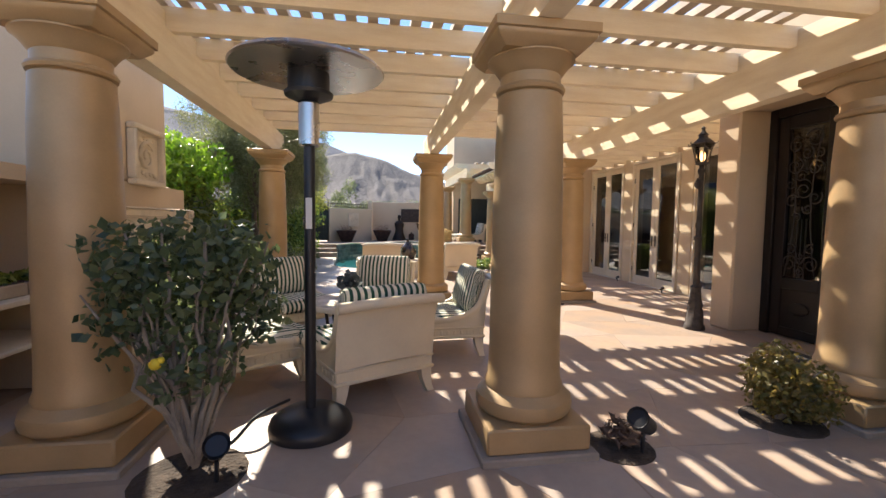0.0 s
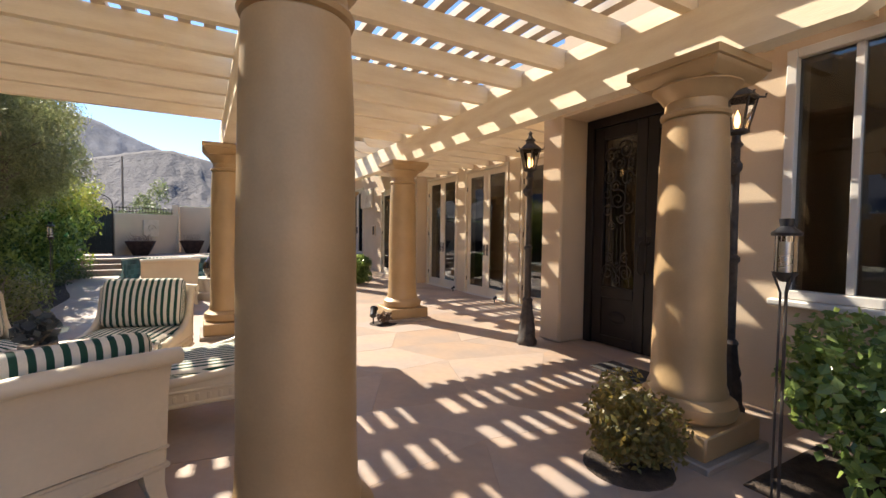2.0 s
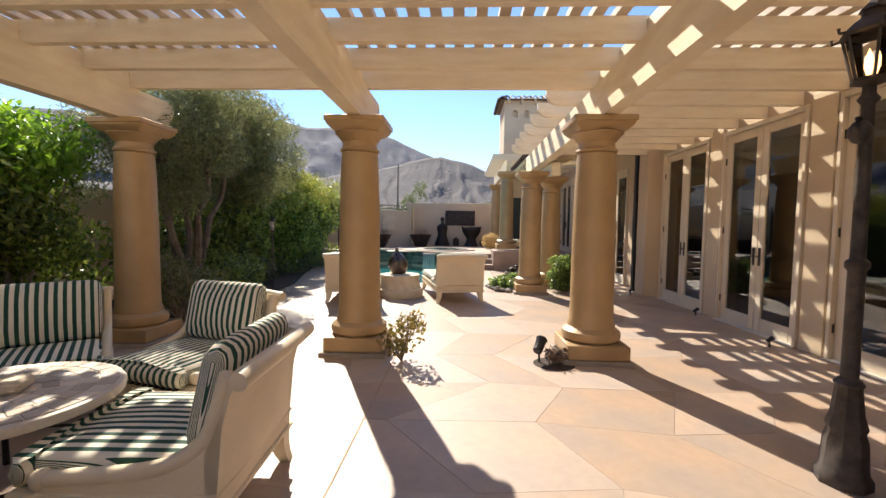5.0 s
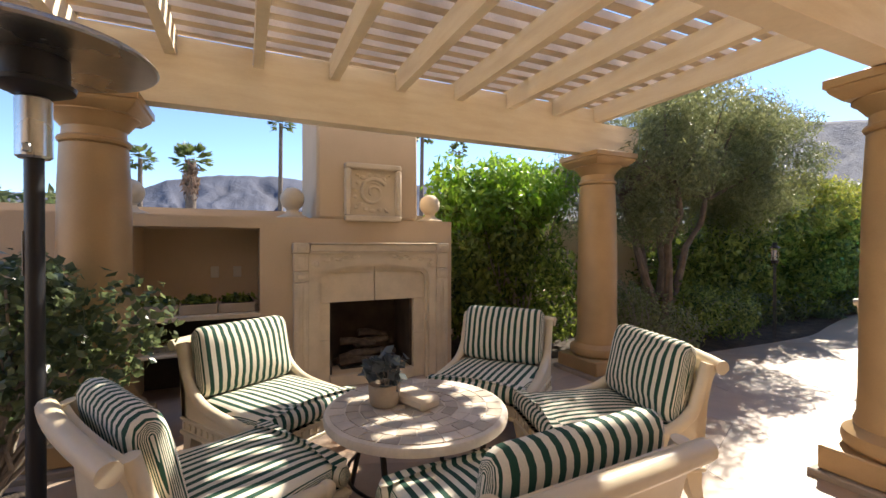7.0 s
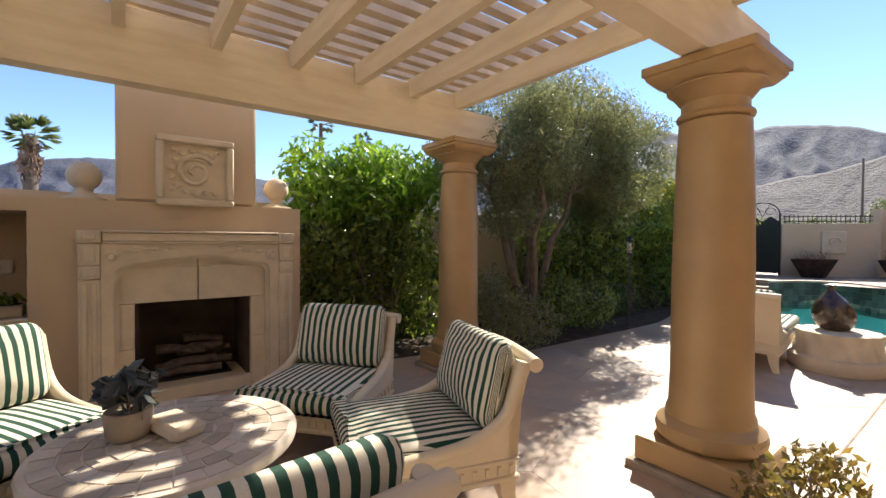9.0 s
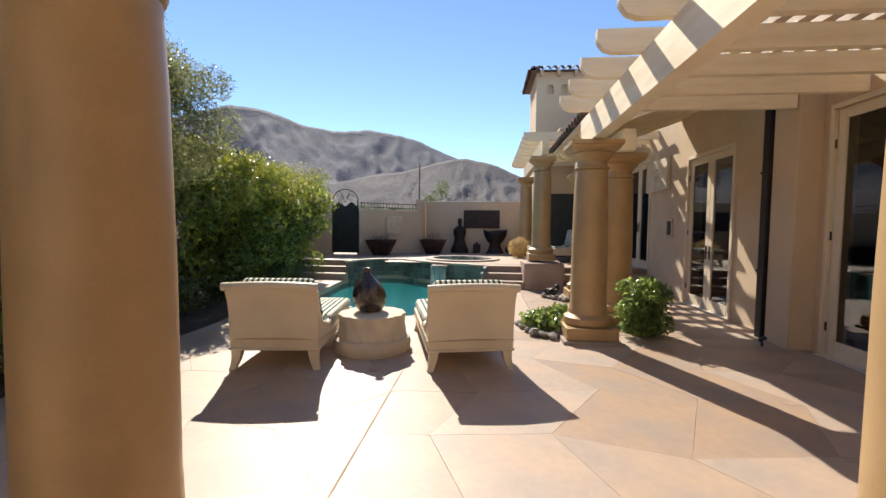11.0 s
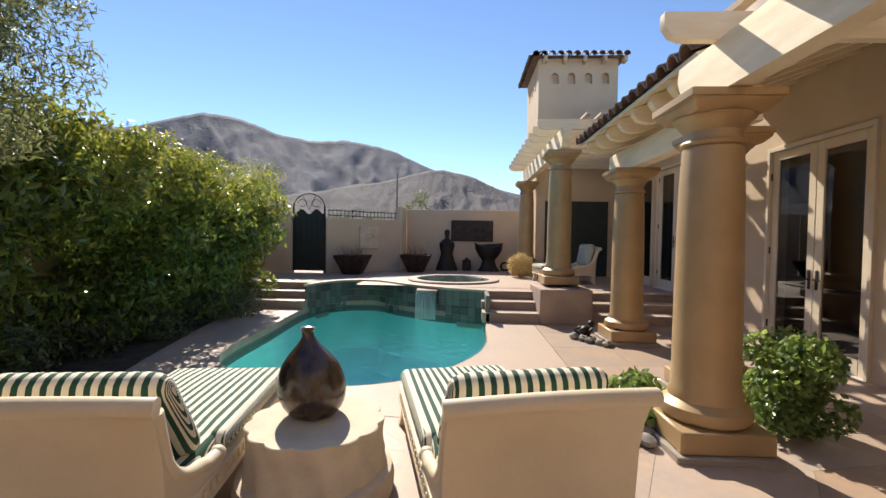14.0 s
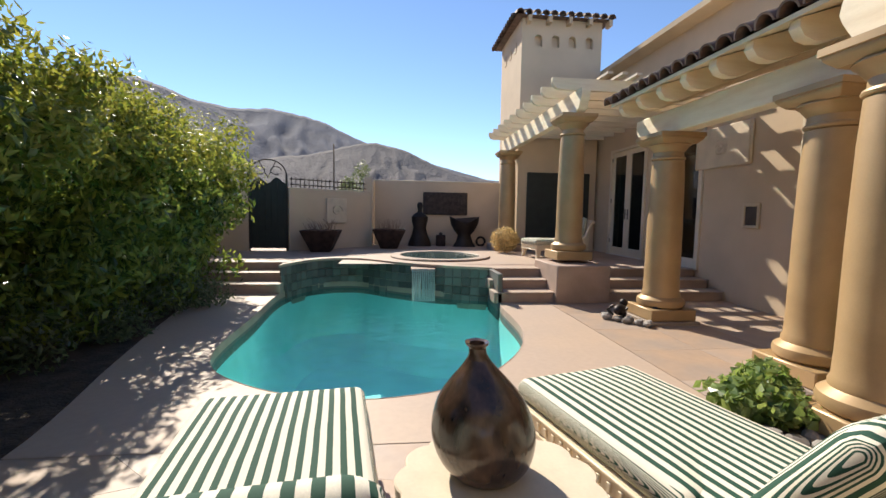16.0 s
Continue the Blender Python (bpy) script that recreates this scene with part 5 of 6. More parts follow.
bowl(-1.35, 20.55)
bowl(0.3, 21.7)
fig = Geo().lathe([(0.36, 0.0), (0.34, 0.1), (0.24, 0.35), (0.19, 0.55), (0.24, 0.75), (0.25, 0.88), (0.16, 0.98), (0.07, 1.03), (0.06, 1.1), (0.085, 1.18), (0.09, 1.24), (0.06, 1.31), (0.0, 1.33)], 24)
tagged(part("statue", fig, BRONZE, at=Matrix.Translation((1.2, 22.6, TZ)) @ Matrix.Diagonal((1, 0.6, 1, 1))), "dark bronze abstract bust sculpture on the terrace", "sculpture")
rr = []
for z, w, dp, dip in ((0, 0.36, 0.22, 0), (0.15, 0.26, 0.18, 0), (0.35, 0.2, 0.15, 0), (0.5, 0.32, 0.2, 0), (0.66, 0.42, 0.24, 0.02), (0.8, 0.46, 0.25, 0.12)):
    rr.append([(w * math.cos(a), dp * math.sin(a), z + dip * (abs(math.cos(a)) * 2 - 1)) for a in [2 * math.pi * i / 24 for i in range(24)]])
tagged(part("bronze_stool", Geo().loft(rr), BRONZE, at=pose(2.55, 22.5, TZ)), "dark bronze saddle shaped stool sculpture", "sculpture")
ob = thing("lantern_box", "small rusty metal lantern box on the terrace", "lantern", at=pose(1.85, 22.7, TZ))
part("box", Geo().box(-0.14, 0.14, -0.14, 0.14, 0, 0.34, 0.02), RUST, ob)
part("knob", Geo().lathe([(0.06, 0.34), (0.06, 0.38), (0.02, 0.42)], 12), RUST, ob)
g = Geo().tube([(0.13 * math.cos(2 * math.pi * i / 20), 0, 0.15 + 0.13 * math.sin(2 * math.pi * i / 20)) for i in range(21)], 0.035, 8)
tagged(part("ring_sculpture", g, BRONZE, at=pose(3.1, 22.7, TZ)), "small dark ring sculpture on the terrace", "sculpture")
pl = thing("wall_plaque", "wide dark metal relief plaque hung on the wall", "plaque", at=pose(2.02, 23.08, 1.75))
part("board", Geo().box(-0.7, 0.7, -0.04, 0.015, -0.35, 0.35, 0.01), PLAQUE, pl)
rp = random.Random(8)
for i in range(14):
    x = -0.62 + 0.09 * i
    part("raised_mark", Geo().box(x, x + 0.05, -0.05, -0.041, rp.uniform(-0.3, -0.1), rp.uniform(0.05, 0.3), 0.004), PLAQUE, pl)
wr = thing("stone_relief", "small square white stone relief with a leaf scroll", "relief", at=Matrix.Translation((-1.12, 21.43, 1.47)) @ Matrix.Rotation(math.atan2(d.y, d.x), 4, "Z"))
part("panel", Geo().box(-0.3, 0.3, -0.06, 0.0, -0.33, 0.33, 0.015), CASTSTONE, wr)
part("carving", Geo().tube([(0.18 * (1 - 0.07 * i) * math.cos(0.6 * i), -0.065, 0.18 * (1 - 0.07 * i) * math.sin(0.6 * i)) for i in range(12)], 0.03, 8, 0.012), CASTSTONE, wr)
hr = thing("house_relief", "wide carved stone plaque with a flower on the house wall", "relief", at=pose(WX - 0.003, 16.65, 2.68))
part("panel", Geo().box(-0.05, 0, -0.65, 0.65, -0.36, 0.36, 0.02), CASTSTONE, hr)
g = Geo()
for i in range(8):
    a = math.pi / 4 * i
    g.ball(-0.055, 0.1 * math.cos(a), 0.1 * math.sin(a), 0.06 if i % 2 else 0.045, 8, 0.4, 1, 1)
part("flower", g.ball(-0.06, 0, 0, 0.05, 10, 0.6, 1, 1), CASTSTONE, hr, "carved star flower")
for sy in (-1, 1):
    part("border", Geo().box(-0.065, -0.051, sy * 0.6 - 0.02, sy * 0.6 + 0.02, -0.33, 0.33, 0.006), CASTSTONE, hr)
wl_ = thing("wall_light", "square recessed wall light box on the house", "wall light", at=pose(WX - 0.003, 15.95, 1.48))
part("frame", Geo().box(-0.03, 0, -0.17, -0.12, -0.2, 0.2, 0.005).box(-0.03, 0, 0.12, 0.17, -0.2, 0.2, 0.005).box(-0.03, 0, -0.12, 0.12, 0.15, 0.2, 0.005).box(-0.03, 0, -0.12, 0.12, -0.2, -0.15, 0.005), TRIM, wl_)
part("inset", Geo().box(-0.008, 0, -0.12, 0.12, -0.15, 0.15), INSIDE_SHADE, wl_)
daybed = make_lounge("bench_seat", "cream daybed with striped cushions in the loggia", "daybed", "", 0.8, 0.9)
daybed.matrix_basis = facing(4.45, 19.4, -0.98, -0.15, TZ)

# slate tiles on the raised pool wall
step, cells = 0.163, []
arc_len = [0.0]
for (ax, ay), (bx, by) in zip(WALLTOP, WALLTOP[1:]):
    arc_len.append(arc_len[-1] + math.hypot(bx - ax, by - ay))
for i in range(int(arc_len[-1] / step)):
    s0, s1 = i * step, (i + 1) * step
    p0 = [float(np.interp(s0, arc_len, [p[c] for p in WALLTOP])) for c in (0, 1)]
    p1 = [float(np.interp(s1, arc_len, [p[c] for p in WALLTOP])) for c in (0, 1)]
    cells.append(((p0[0] + p1[0]) / 2, (p0[1] + p1[1]) / 2, math.atan2(p1[1] - p0[1], p1[0] - p0[0])))
raised = structure("wall_raised_pool", Geo().box(-1.5, -1.45, 17.5, 17.6, -0.2, 0.3), SLATE, "raised pool wall faced with dark slate tiles", "wall")
slate = Geo().box(-0.079, 0.079, -0.03, 0.0, 0.003, 0.155, 0.004).mesh("slate_tile", SLATE)
for cxx, cyy, ang in cells:
    for k in range(4):
        part("slate_tile", slate, None, raised, at=Matrix.Translation((cxx, cyy, -0.2 + 0.16 * k)) @ Matrix.Rotation(ang + random.uniform(-0.01, 0.01), 4, "Z"))
cop = Geo()
ctop = [(x, y) for x, y in WALLTOP]
cop.loft([[(x + o[0], y + o[1], o[2]) for o in ((0, -0.06, 0.445), (0, 0.22, 0.445), (0, 0.22, 0.49), (0, -0.06, 0.49))] for x, y in ctop])
structure("pool_wall_coping", cop, DECK, "pale stone coping of the raised pool wall", "coping")
spill = thing("spillway", "stone spillway with water falling into the pool", "spillway", at=pose(1.0, 17.5, 0))
part("lip", Geo().box(-0.22, 0.22, -0.18, 0.3, 0.38, 0.43, 0.01), STEPSTONE, spill)
FALL = mat("falling water", (0.75, 0.85, 0.85), 0.15, bump=0.3, transmission=0.6)
for i in range(12):
    x = -0.2 + 0.035 * i
    fall = Geo().tube([(x, -0.18, 0.43), (x, -0.24, 0.32), (x + random.uniform(-0.01, 0.01), -0.27, 0.1), (x, -0.28, -0.14)], 0.012, 6, 0.02)
    part("water_strand", fall, FALL, spill, "falling white water")


# ---------------------------------------------------------------- plants
def leaves(blobs, count, size, seed, shape=0.5, shell=0.55, droop=0.0, up=0.25, floor_z=0.02):
    """Many small leaves in and on a set of blobs (x, y, z, rx, ry, rz); each is a bent rhombus of its own."""
    r = np.random.RandomState(seed)
    vol = np.array([b[3] * b[4] + b[4] * b[5] + b[3] * b[5] for b in blobs])
    pick = r.choice(len(blobs), count, p=vol / vol.sum())
    B = np.array(blobs)[pick]
    dv = r.normal(size=(count, 3))
    dv /= np.linalg.norm(dv, axis=1)[:, None]
    rad = shell + (1 - shell) * r.rand(count) ** 0.6 + r.normal(size=count) * 0.07
    P = B[:, :3] + dv * B[:, 3:] * rad[:, None]
    P[:, 2] = np.maximum(P[:, 2], floor_z + 0.02 + r.rand(count) * 0.05)
    N = dv * 0.7 + r.normal(size=(count, 3)) * 0.6 + np.array([0, 0, up])
    N /= np.linalg.norm(N, axis=1)[:, None]
    A = np.cross(N, r.normal(size=(count, 3)))
    A[:, 2] -= droop
    A /= np.linalg.norm(A, axis=1)[:, None]
    C = np.cross(N, A)
    s = size * (0.6 + 0.8 * r.rand(count))[:, None]
    V = np.stack([P - A * s, P + C * s * shape - N * s * 0.12, P + A * s, P - C * s * shape - N * s * 0.12, ], 1).reshape(-1, 3)
    g = Geo()
    g.v = V.tolist()
    g.f = [(4 * i, 4 * i + 1, 4 * i + 2, 4 * i + 3) for i in range(count)]
    return g


def twigs(base, tips, r0, seed, n=7, lift=0.85):
    """Bent branches from a base to tips."""
    rr, g = random.Random(seed), Geo()
    b = Vector(base)
    for tip in tips:
        t = Vector(tip)
        pts = []
        for i in range(n + 1):
            k = i / n
            p = b.lerp(t, k)
            p.z = b.z + (t.z - b.z) * (k ** lift if lift < 1 else k)
            p += Vector((rr.uniform(-1, 1), rr.uniform(-1, 1), rr.uniform(-0.4, 0.4))) * 0.045 * (t - b).length * math.sin(math.pi * k)
            pts.append(p)
        g.tube(pts, r0, 6, r0 * 0.3)
    return g


def blob_set(seed, count, box, size):
    rr = random.Random(seed)
    out = []
    for _ in range(count):
        s = rr.uniform(*size)
        out.append((rr.uniform(box[0], box[1]), rr.uniform(box[2], box[3]), rr.uniform(box[4], box[5]), s * rr.uniform(0.8, 1.2), s * rr.uniform(0.8, 1.2), s * rr.uniform(0.75, 1.1)))
    return out


def shrub(name, label, cat, leafmat, blobs, count, size, seed, stem=None, stem_r=0.015, n_tips=14, shape=0.5, shell=0.55, droop=0.0, group=""):
    ob = thing(name, label, cat, group)
    chunks = max(1, len(blobs) // 12)
    order = sorted(blobs, key=lambda b: b[1])
    for c in range(chunks):
        some = order[c * len(order) // chunks:(c + 1) * len(order) // chunks]
        part("leaf_clump" if chunks > 1 else "foliage", leaves(some, count // chunks, size, seed + c, shape, shell, droop), leafmat, ob, smooth=0, fix=False)
    if stem:
        rr = random.Random(seed)
        tips = []
        for _ in range(n_tips):
            b = rr.choice(blobs)
            tips.append((b[0] + rr.uniform(-0.7, 0.7) * b[3], b[1] + rr.uniform(-0.7, 0.7) * b[4], b[2] + rr.uniform(-0.5, 0.8) * b[5]))
        part("branchwork", twigs(stem, tips, stem_r, seed), TWIG, ob, "bare grey branches")
    return ob


# round leaved shrub at the first column
shrub("camellia_shrub", "leggy shrub with dark round leaves and bare grey stems", "shrub", DARKLEAF, [(-1.05, 2.65, 1.02, 0.36, 0.4, 0.28), (-1.25, 2.6, 1.12, 0.26, 0.3, 0.2), (-0.85, 2.75, 1.1, 0.26, 0.3, 0.22), (-1.05, 2.85, 0.78, 0.4, 0.38, 0.24), (-1.15, 3.1, 1.0, 0.3, 0.3, 0.3), (-1.3, 2.55, 1.22, 0.24, 0.26, 0.2), (-0.8, 2.7, 1.22, 0.22, 0.26, 0.2), (-1.05, 2.65, 1.3, 0.28, 0.28, 0.18), (-1.38, 2.6, 0.85, 0.2, 0.24, 0.24), (-0.72, 2.75, 0.85, 0.2, 0.24, 0.22), (-1.0, 2.5, 0.6, 0.3, 0.25, 0.2)], 3000, 0.031, 11, (-1.0, 2.5, 0.0), 0.018, 40, 0.75, 0.35)
fl = part("flower", Geo().ball(0, 0, 0, 0.03, 10).ball(0.02, 0.01, 0.015, 0.02, 8), FLOWER, at=pose(-1.08, 2.28, 0.68))
tagged(fl, "single yellow bloom on the leggy shrub", "flower")
tagged(part("planting_bed", Geo().lathe([(0.3, -0.01), (0.29, 0.006), (0.2, 0.016)], 18), SOIL, at=pose(-1.0, 2.45, 0.0)), "dark soil pocket cut into the paving", "planting bed")
# boxwood by the entrance column
shrub("boxwood_bush", "rounded boxwood bush with yellowed leaf tips", "bush", DRYLEAF, blob_set(12, 24, (2.72, 3.05, 2.45, 2.8, 0.12, 0.42), (0.1, 0.19)), 4200, 0.021, 12, (2.88, 2.62, 0), 0.014, 14, 0.6, 0.7)
tagged(part("planting_bed", Geo().lathe([(0.27, -0.01), (0.26, 0.006), (0.2, 0.012)], 18), SOIL, at=pose(2.9, 2.6, 0.0)), "dark soil pocket cut into the paving", "planting bed")
# leafy hedge under the windows
shrub("jade_hedge", "dense low hedge of fleshy green leaves under the windows", "hedge", GERANIUM, blob_set(13, 44, (3.6, 4.5, -1.0, 1.95, 0.25, 0.8), (0.22, 0.36)), 21000, 0.031, 13, (4.1, 1.2, 0), 0.02, 10, 0.7, 0.75)
tagged(part("planting_bed", Geo().box(3.3, PX - 0.003, -4.5, 2.15, -0.012, 0.012, 0.004), SOIL), "dark soil bed under the windows", "planting bed")
# small shrub at the middle column
shrub("pittosporum_shrub", "small open shrub with pale green leaves beside a column", "shrub", DRYLEAF, [(1.52, 7.1, 0.28, 0.24, 0.24, 0.2), (1.6, 7.05, 0.42, 0.16, 0.16, 0.14), (1.42, 7.0, 0.2, 0.18, 0.18, 0.14)], 520, 0.026, 14, (1.5, 7.08, 0), 0.008, 18, 0.55, 0.3)
# planting pocket with succulents
for k, (px, py) in enumerate(((3.08, 7.12), (1.52, 2.42))):
    tagged(part("planting_bed", Geo().lathe([(0.22, -0.01), (0.21, 0.005), (0.1, 0.012)], 18), SOIL, at=pose(px, py, 0.0)), "dark soil pocket cut into the paving", "planting bed")
    shrub("dry_succulent", "withered brown succulent in a soil pocket", "plant", mat("dry brown leaves", (0.16, 0.10, 0.07), 0.9, vary=0.2), [(px + 0.02, py, 0.1, 0.13, 0.12, 0.1)], 160, 0.04, 15 + k, (px, py, 0), 0.008, 8, 0.3, 0.3)
# shrub behind the left column
shrub("oleander_shrub", "open grey green shrub with bare twigs by the column", "shrub", OLIVE, [(-1.75, 8.3, 0.6, 0.5, 0.45, 0.4), (-1.5, 8.6, 0.45, 0.4, 0.4, 0.35), (-2.1, 8.4, 0.75, 0.4, 0.4, 0.35)], 2600, 0.032, 17, (-1.75, 8.4, 0), 0.014, 30, 0.35, 0.35)
shrub("mock_orange_shrub", "leafy green garden shrub under the olive tree", "shrub", FICUS, [(-2.0, 9.7, 0.55, 0.45, 0.45, 0.45), (-2.4, 9.0, 0.5, 0.4, 0.4, 0.4), (-2.0, 10.5, 0.45, 0.45, 0.5, 0.4)], 4200, 0.034, 18, (-2.1, 9.8, 0), 0.014, 20, 0.4, 0.5)
# bright climber behind the fireplace wall
shrub("climbing_hedge", "tall wall of bright green climbing leaves", "hedge", LIME, blob_set(19, 34, (-3.5, -2.75, 6.3, 8.3, 1.9, 2.55), (0.28, 0.45)), 8500, 0.055, 19, (-3.1, 7.4, 0), 0.02, 16, 0.45, 0.6, 0.5)
shrub("ficus_hedge", "tall dark green clipped hedge against the garden wall", "hedge", FICUS, blob_set(20, 60, (-3.7, -2.75, 6.35, 8.2, 0.2, 2.0), (0.3, 0.42)), 14000, 0.05, 20, None, shape=0.42, shell=0.6, droop=0.6)
shrub("bay_hedge", "tall leafy hedge along the pool with sunlit tips", "hedge", FICUS, blob_set(21, 95, (-3.9, -2.5, 10.8, 18.2, 0.2, 1.85), (0.38, 0.6)) + blob_set(22, 52, (-3.8, -2.45, 11.5, 18.2, 1.7, 2.4), (0.3, 0.5)), 42000, 0.062, 21, None, shape=0.4, shell=0.62, droop=0.5)
# lighter leaves along the top stand for the sunlit hedge tips
shrub("creeper", "loose creeper shoots on top of the hedge, sunlight in their leaf colour", "creeper", SUNLEAF, blob_set(23, 38, (-3.5, -2.1, 12.0, 18.2, 2.0, 2.7), (0.2, 0.36)), 8500, 0.042, 23, None, 0.012, 26, 0.4, 0.3)
shrub("acacia_shrub", "feathery grey green shrub beside the gate", "shrub", SUNLEAF, blob_set(24, 26, (-3.95, -2.95, 17.9, 19.7, 1.5, 2.95), (0.3, 0.5)), 12000, 0.034, 24, (-3.35, 19.3, 0.45), 0.03, 12, 0.25, 0.5)
shrub("low_hedge_shrubs", "low dark shrubs at the foot of the hedge", "shrub", DARKLEAF, blob_set(25, 34, (-3.0, -2.4, 10.8, 17.0, 0.1, 0.5), (0.25, 0.4)), 9000, 0.034, 25, None, shape=0.4, shell=0.6)
bed = Geo().prism(spline([(-1.75, 8.6), (-1.72, 10.0), (-1.7, 11.3), (-1.75, 12.4), (-2.1, 13.8), (-2.5, 15.6), (-2.75, 17.2)], 5, False) + [(-2.9, 17.24), (-4.05, 17.9), (-4.05, 6.2), (-2.6, 6.25), (-2.3, 8.0)], -0.012, 0.012)
structure("planting_bed_long", bed, SOIL, "dark soil bed along the garden wall", "planting bed")
# same sun-bright leaf colour on the taller shoots
shrub("trailing_creeper", "tall loose creeper above the hedge, sunlight in its yellowish shoots", "creeper", SUNLEAF, blob_set(29, 26, (-3.1, -2.15, 11.8, 15.8, 1.7, 2.75), (0.2, 0.38)), 9000, 0.042, 29, None, 0.01, 24, 0.4, 0.3, 0.3)
# clipped bush and ivy by the door column
shrub("clipped_bush", "rounded clipped green bush beside a column", "bush", GERANIUM, blob_set(26, 26, (4.16, 4.52, 11.95, 12.35, 0.15, 0.68), (0.12, 0.22)), 6000, 0.03, 26, (4.35, 12.15, 0), 0.02, 8, 0.6, 0.7)
shrub("ivy_clump", "low clump of pale green ivy among grey rocks", "ivy", GERANIUM, [(3.05, 12.35, 0.15, 0.3, 0.28, 0.16), (3.3, 12.5, 0.2, 0.22, 0.22, 0.16), (3.2, 12.2, 0.12, 0.25, 0.2, 0.12)], 1100, 0.04, 27, (3.1, 12.3, 0), 0.006, 10, 0.7, 0.5)
shrub("straw_bush", "round dry straw coloured bush on the terrace", "bush", leaf_mat("straw leaves", (0.30, 0.24, 0.11), (0.5, 0.40, 0.2), 0.7), [(3.3, 20.5, TZ + 0.34, 0.36, 0.36, 0.34)], 2600, 0.04, 28, (3.3, 20.5, TZ), 0.01, 18, 0.2, 0.5)
for i, y in enumerate(NICHE_Y):
    shrub("seedling_plants", "small green plants in a stone planter", "plant", FICUS, [(-2.62, y + 0.16, 0.96, 0.1, 0.16, 0.05)], 190, 0.03, 40 + i, None, shape=0.6, shell=0.3, group="plants on the counter")
pot = thing("potted_plant", "potted plant with dark round leaves on the table", "plant", at=pose(-0.28, 4.53, 0.555))
part("pot", Geo().lathe([(0.07, 0.0), (0.085, 0.02), (0.095, 0.12), (0.09, 0.13), (0.075, 0.12)], 20), TERRACOTTA, pot, "pale clay pot")
part("foliage", leaves([(0, 0, 0.22, 0.14, 0.14, 0.1), (0.04, -0.04, 0.27, 0.08, 0.08, 0.06)], 90, 0.036, 31, 0.85, 0.3), leaf_mat("grey round leaves", (0.035, 0.04, 0.04), (0.11, 0.12, 0.12), 0.35), pot, smooth=0, fix=False)
part("stems", twigs((0, 0, 0.1), [(0.12 * math.cos(i), 0.12 * math.sin(i), 0.27) for i in range(9)], 0.005, 31), TWIG, pot)


def rocks(spots, seed):
    rr = random.Random(seed)
    for x, y, s in spots:
        g = Geo().ball(0, 0, s * 0.5, s, 10, rr.uniform(0.8, 1.3), rr.uniform(0.7, 1.1), 0.6)
        g.v = [tuple(Vector(p) * (1 + 0.35 * (noise.noise(Vector(p) * 9 + Vector((x * 7, y * 5, 0)))))) for p in g.v]
        tagged(part("rock", g, ROCK, at=pose(x, y, 0, 0, 0, rr.uniform(0, 360)), smooth=25), "small grey garden rock beside a column", "rock", "garden rocks")


rocks([(2.85, 12.2, 0.07), (2.78, 12.4, 0.08), (2.9, 12.0, 0.09), (3.02, 11.95, 0.08), (3.12, 11.85, 0.08), (2.75, 12.58, 0.07), (2.95, 12.1, 0.06), (3.18, 12.0, 0.07)], 2)
rocks([(3.45, 15.25, 0.08), (3.55, 15.12, 0.07), (3.62, 15.0, 0.09), (3.72, 14.9, 0.07), (3.8, 14.82, 0.08), (3.5, 15.4, 0.06), (3.66, 15.2, 0.06)], 3)
tagged(part("bronze_frog", Geo().ball(0, 0, 0.1, 0.1, 14, 1.3, 0.8, 0.8).ball(0.12, 0, 0.18, 0.06, 10).tube([(-0.05, 0.08, 0.02), (-0.12, 0.12, 0.1), (-0.02, 0.1, 0.14)], 0.025).tube([(-0.05, -0.08, 0.02), (-0.12, -0.12, 0.1), (-0.02, -0.1, 0.14)], 0.025), BRONZE, at=pose(3.62, 15.22, 0.04, 0, 0, 40)), "small bronze animal ornament among rocks", "ornament")

# olive tree
olive = thing("olive_tree", "old olive tree with several twisted trunks and silvery leaves", "tree")
ro = random.Random(33)
trunk = Geo()
limbs = []
for k, (tx, ty, tz) in enumerate(((-2.3, 8.6, 2.2), (-1.7, 9.0, 2.3), (-2.3, 9.6, 2.4), (-2.0, 10.1, 2.2), (-2.6, 9.2, 2.5))):
    b, t = Vector((-2.2 + 0.1 * math.cos(k * 1.3), 9.25 + 0.12 * math.sin(k * 1.3), 0)), Vector((tx, ty, tz))
    pts = [b.lerp(t, i / 6) + Vector((ro.uniform(-0.06, 0.06), ro.uniform(-0.06, 0.06), 0)) for i in range(7)]
    trunk.tube(pts, 0.075, 8, 0.035)
    for _ in range(7):
        e = t + Vector((ro.uniform(-0.8, 0.8), ro.uniform(-0.9, 0.9), ro.uniform(0.2, 1.3)))
        limbs.append((t, e))
part("trunk", trunk, BARK, olive)
for t, e in limbs:
    lb = Geo().tube([t, t.lerp(e, 0.5) + Vector((ro.uniform(-0.1, 0.1), ro.uniform(-0.1, 0.1), 0)), e], 0.028, 6, 0.006)
    part("limb", lb, BARK, olive)
crown = [(e.x, e.y, e.z - 0.1, ro.uniform(0.25, 0.45), ro.uniform(0.25, 0.45), ro.uniform(0.3, 0.5)) for t, e in limbs] + blob_set(34, 46, (-3.2, -1.35, 8.2, 12.0, 1.8, 3.5), (0.28, 0.45)) + blob_set(39, 34, (-3.0, -1.55, 10.4, 12.3, 2.1, 3.7), (0.3, 0.42))
part("crown", leaves(crown, 84000, 0.04, 35, 0.2, 0.35, 0.2), OLIVE, olive, smooth=0, fix=False)
olive2 = thing("olive_tree", "tall grey leaved tree leaning over the garden wall", "tree")
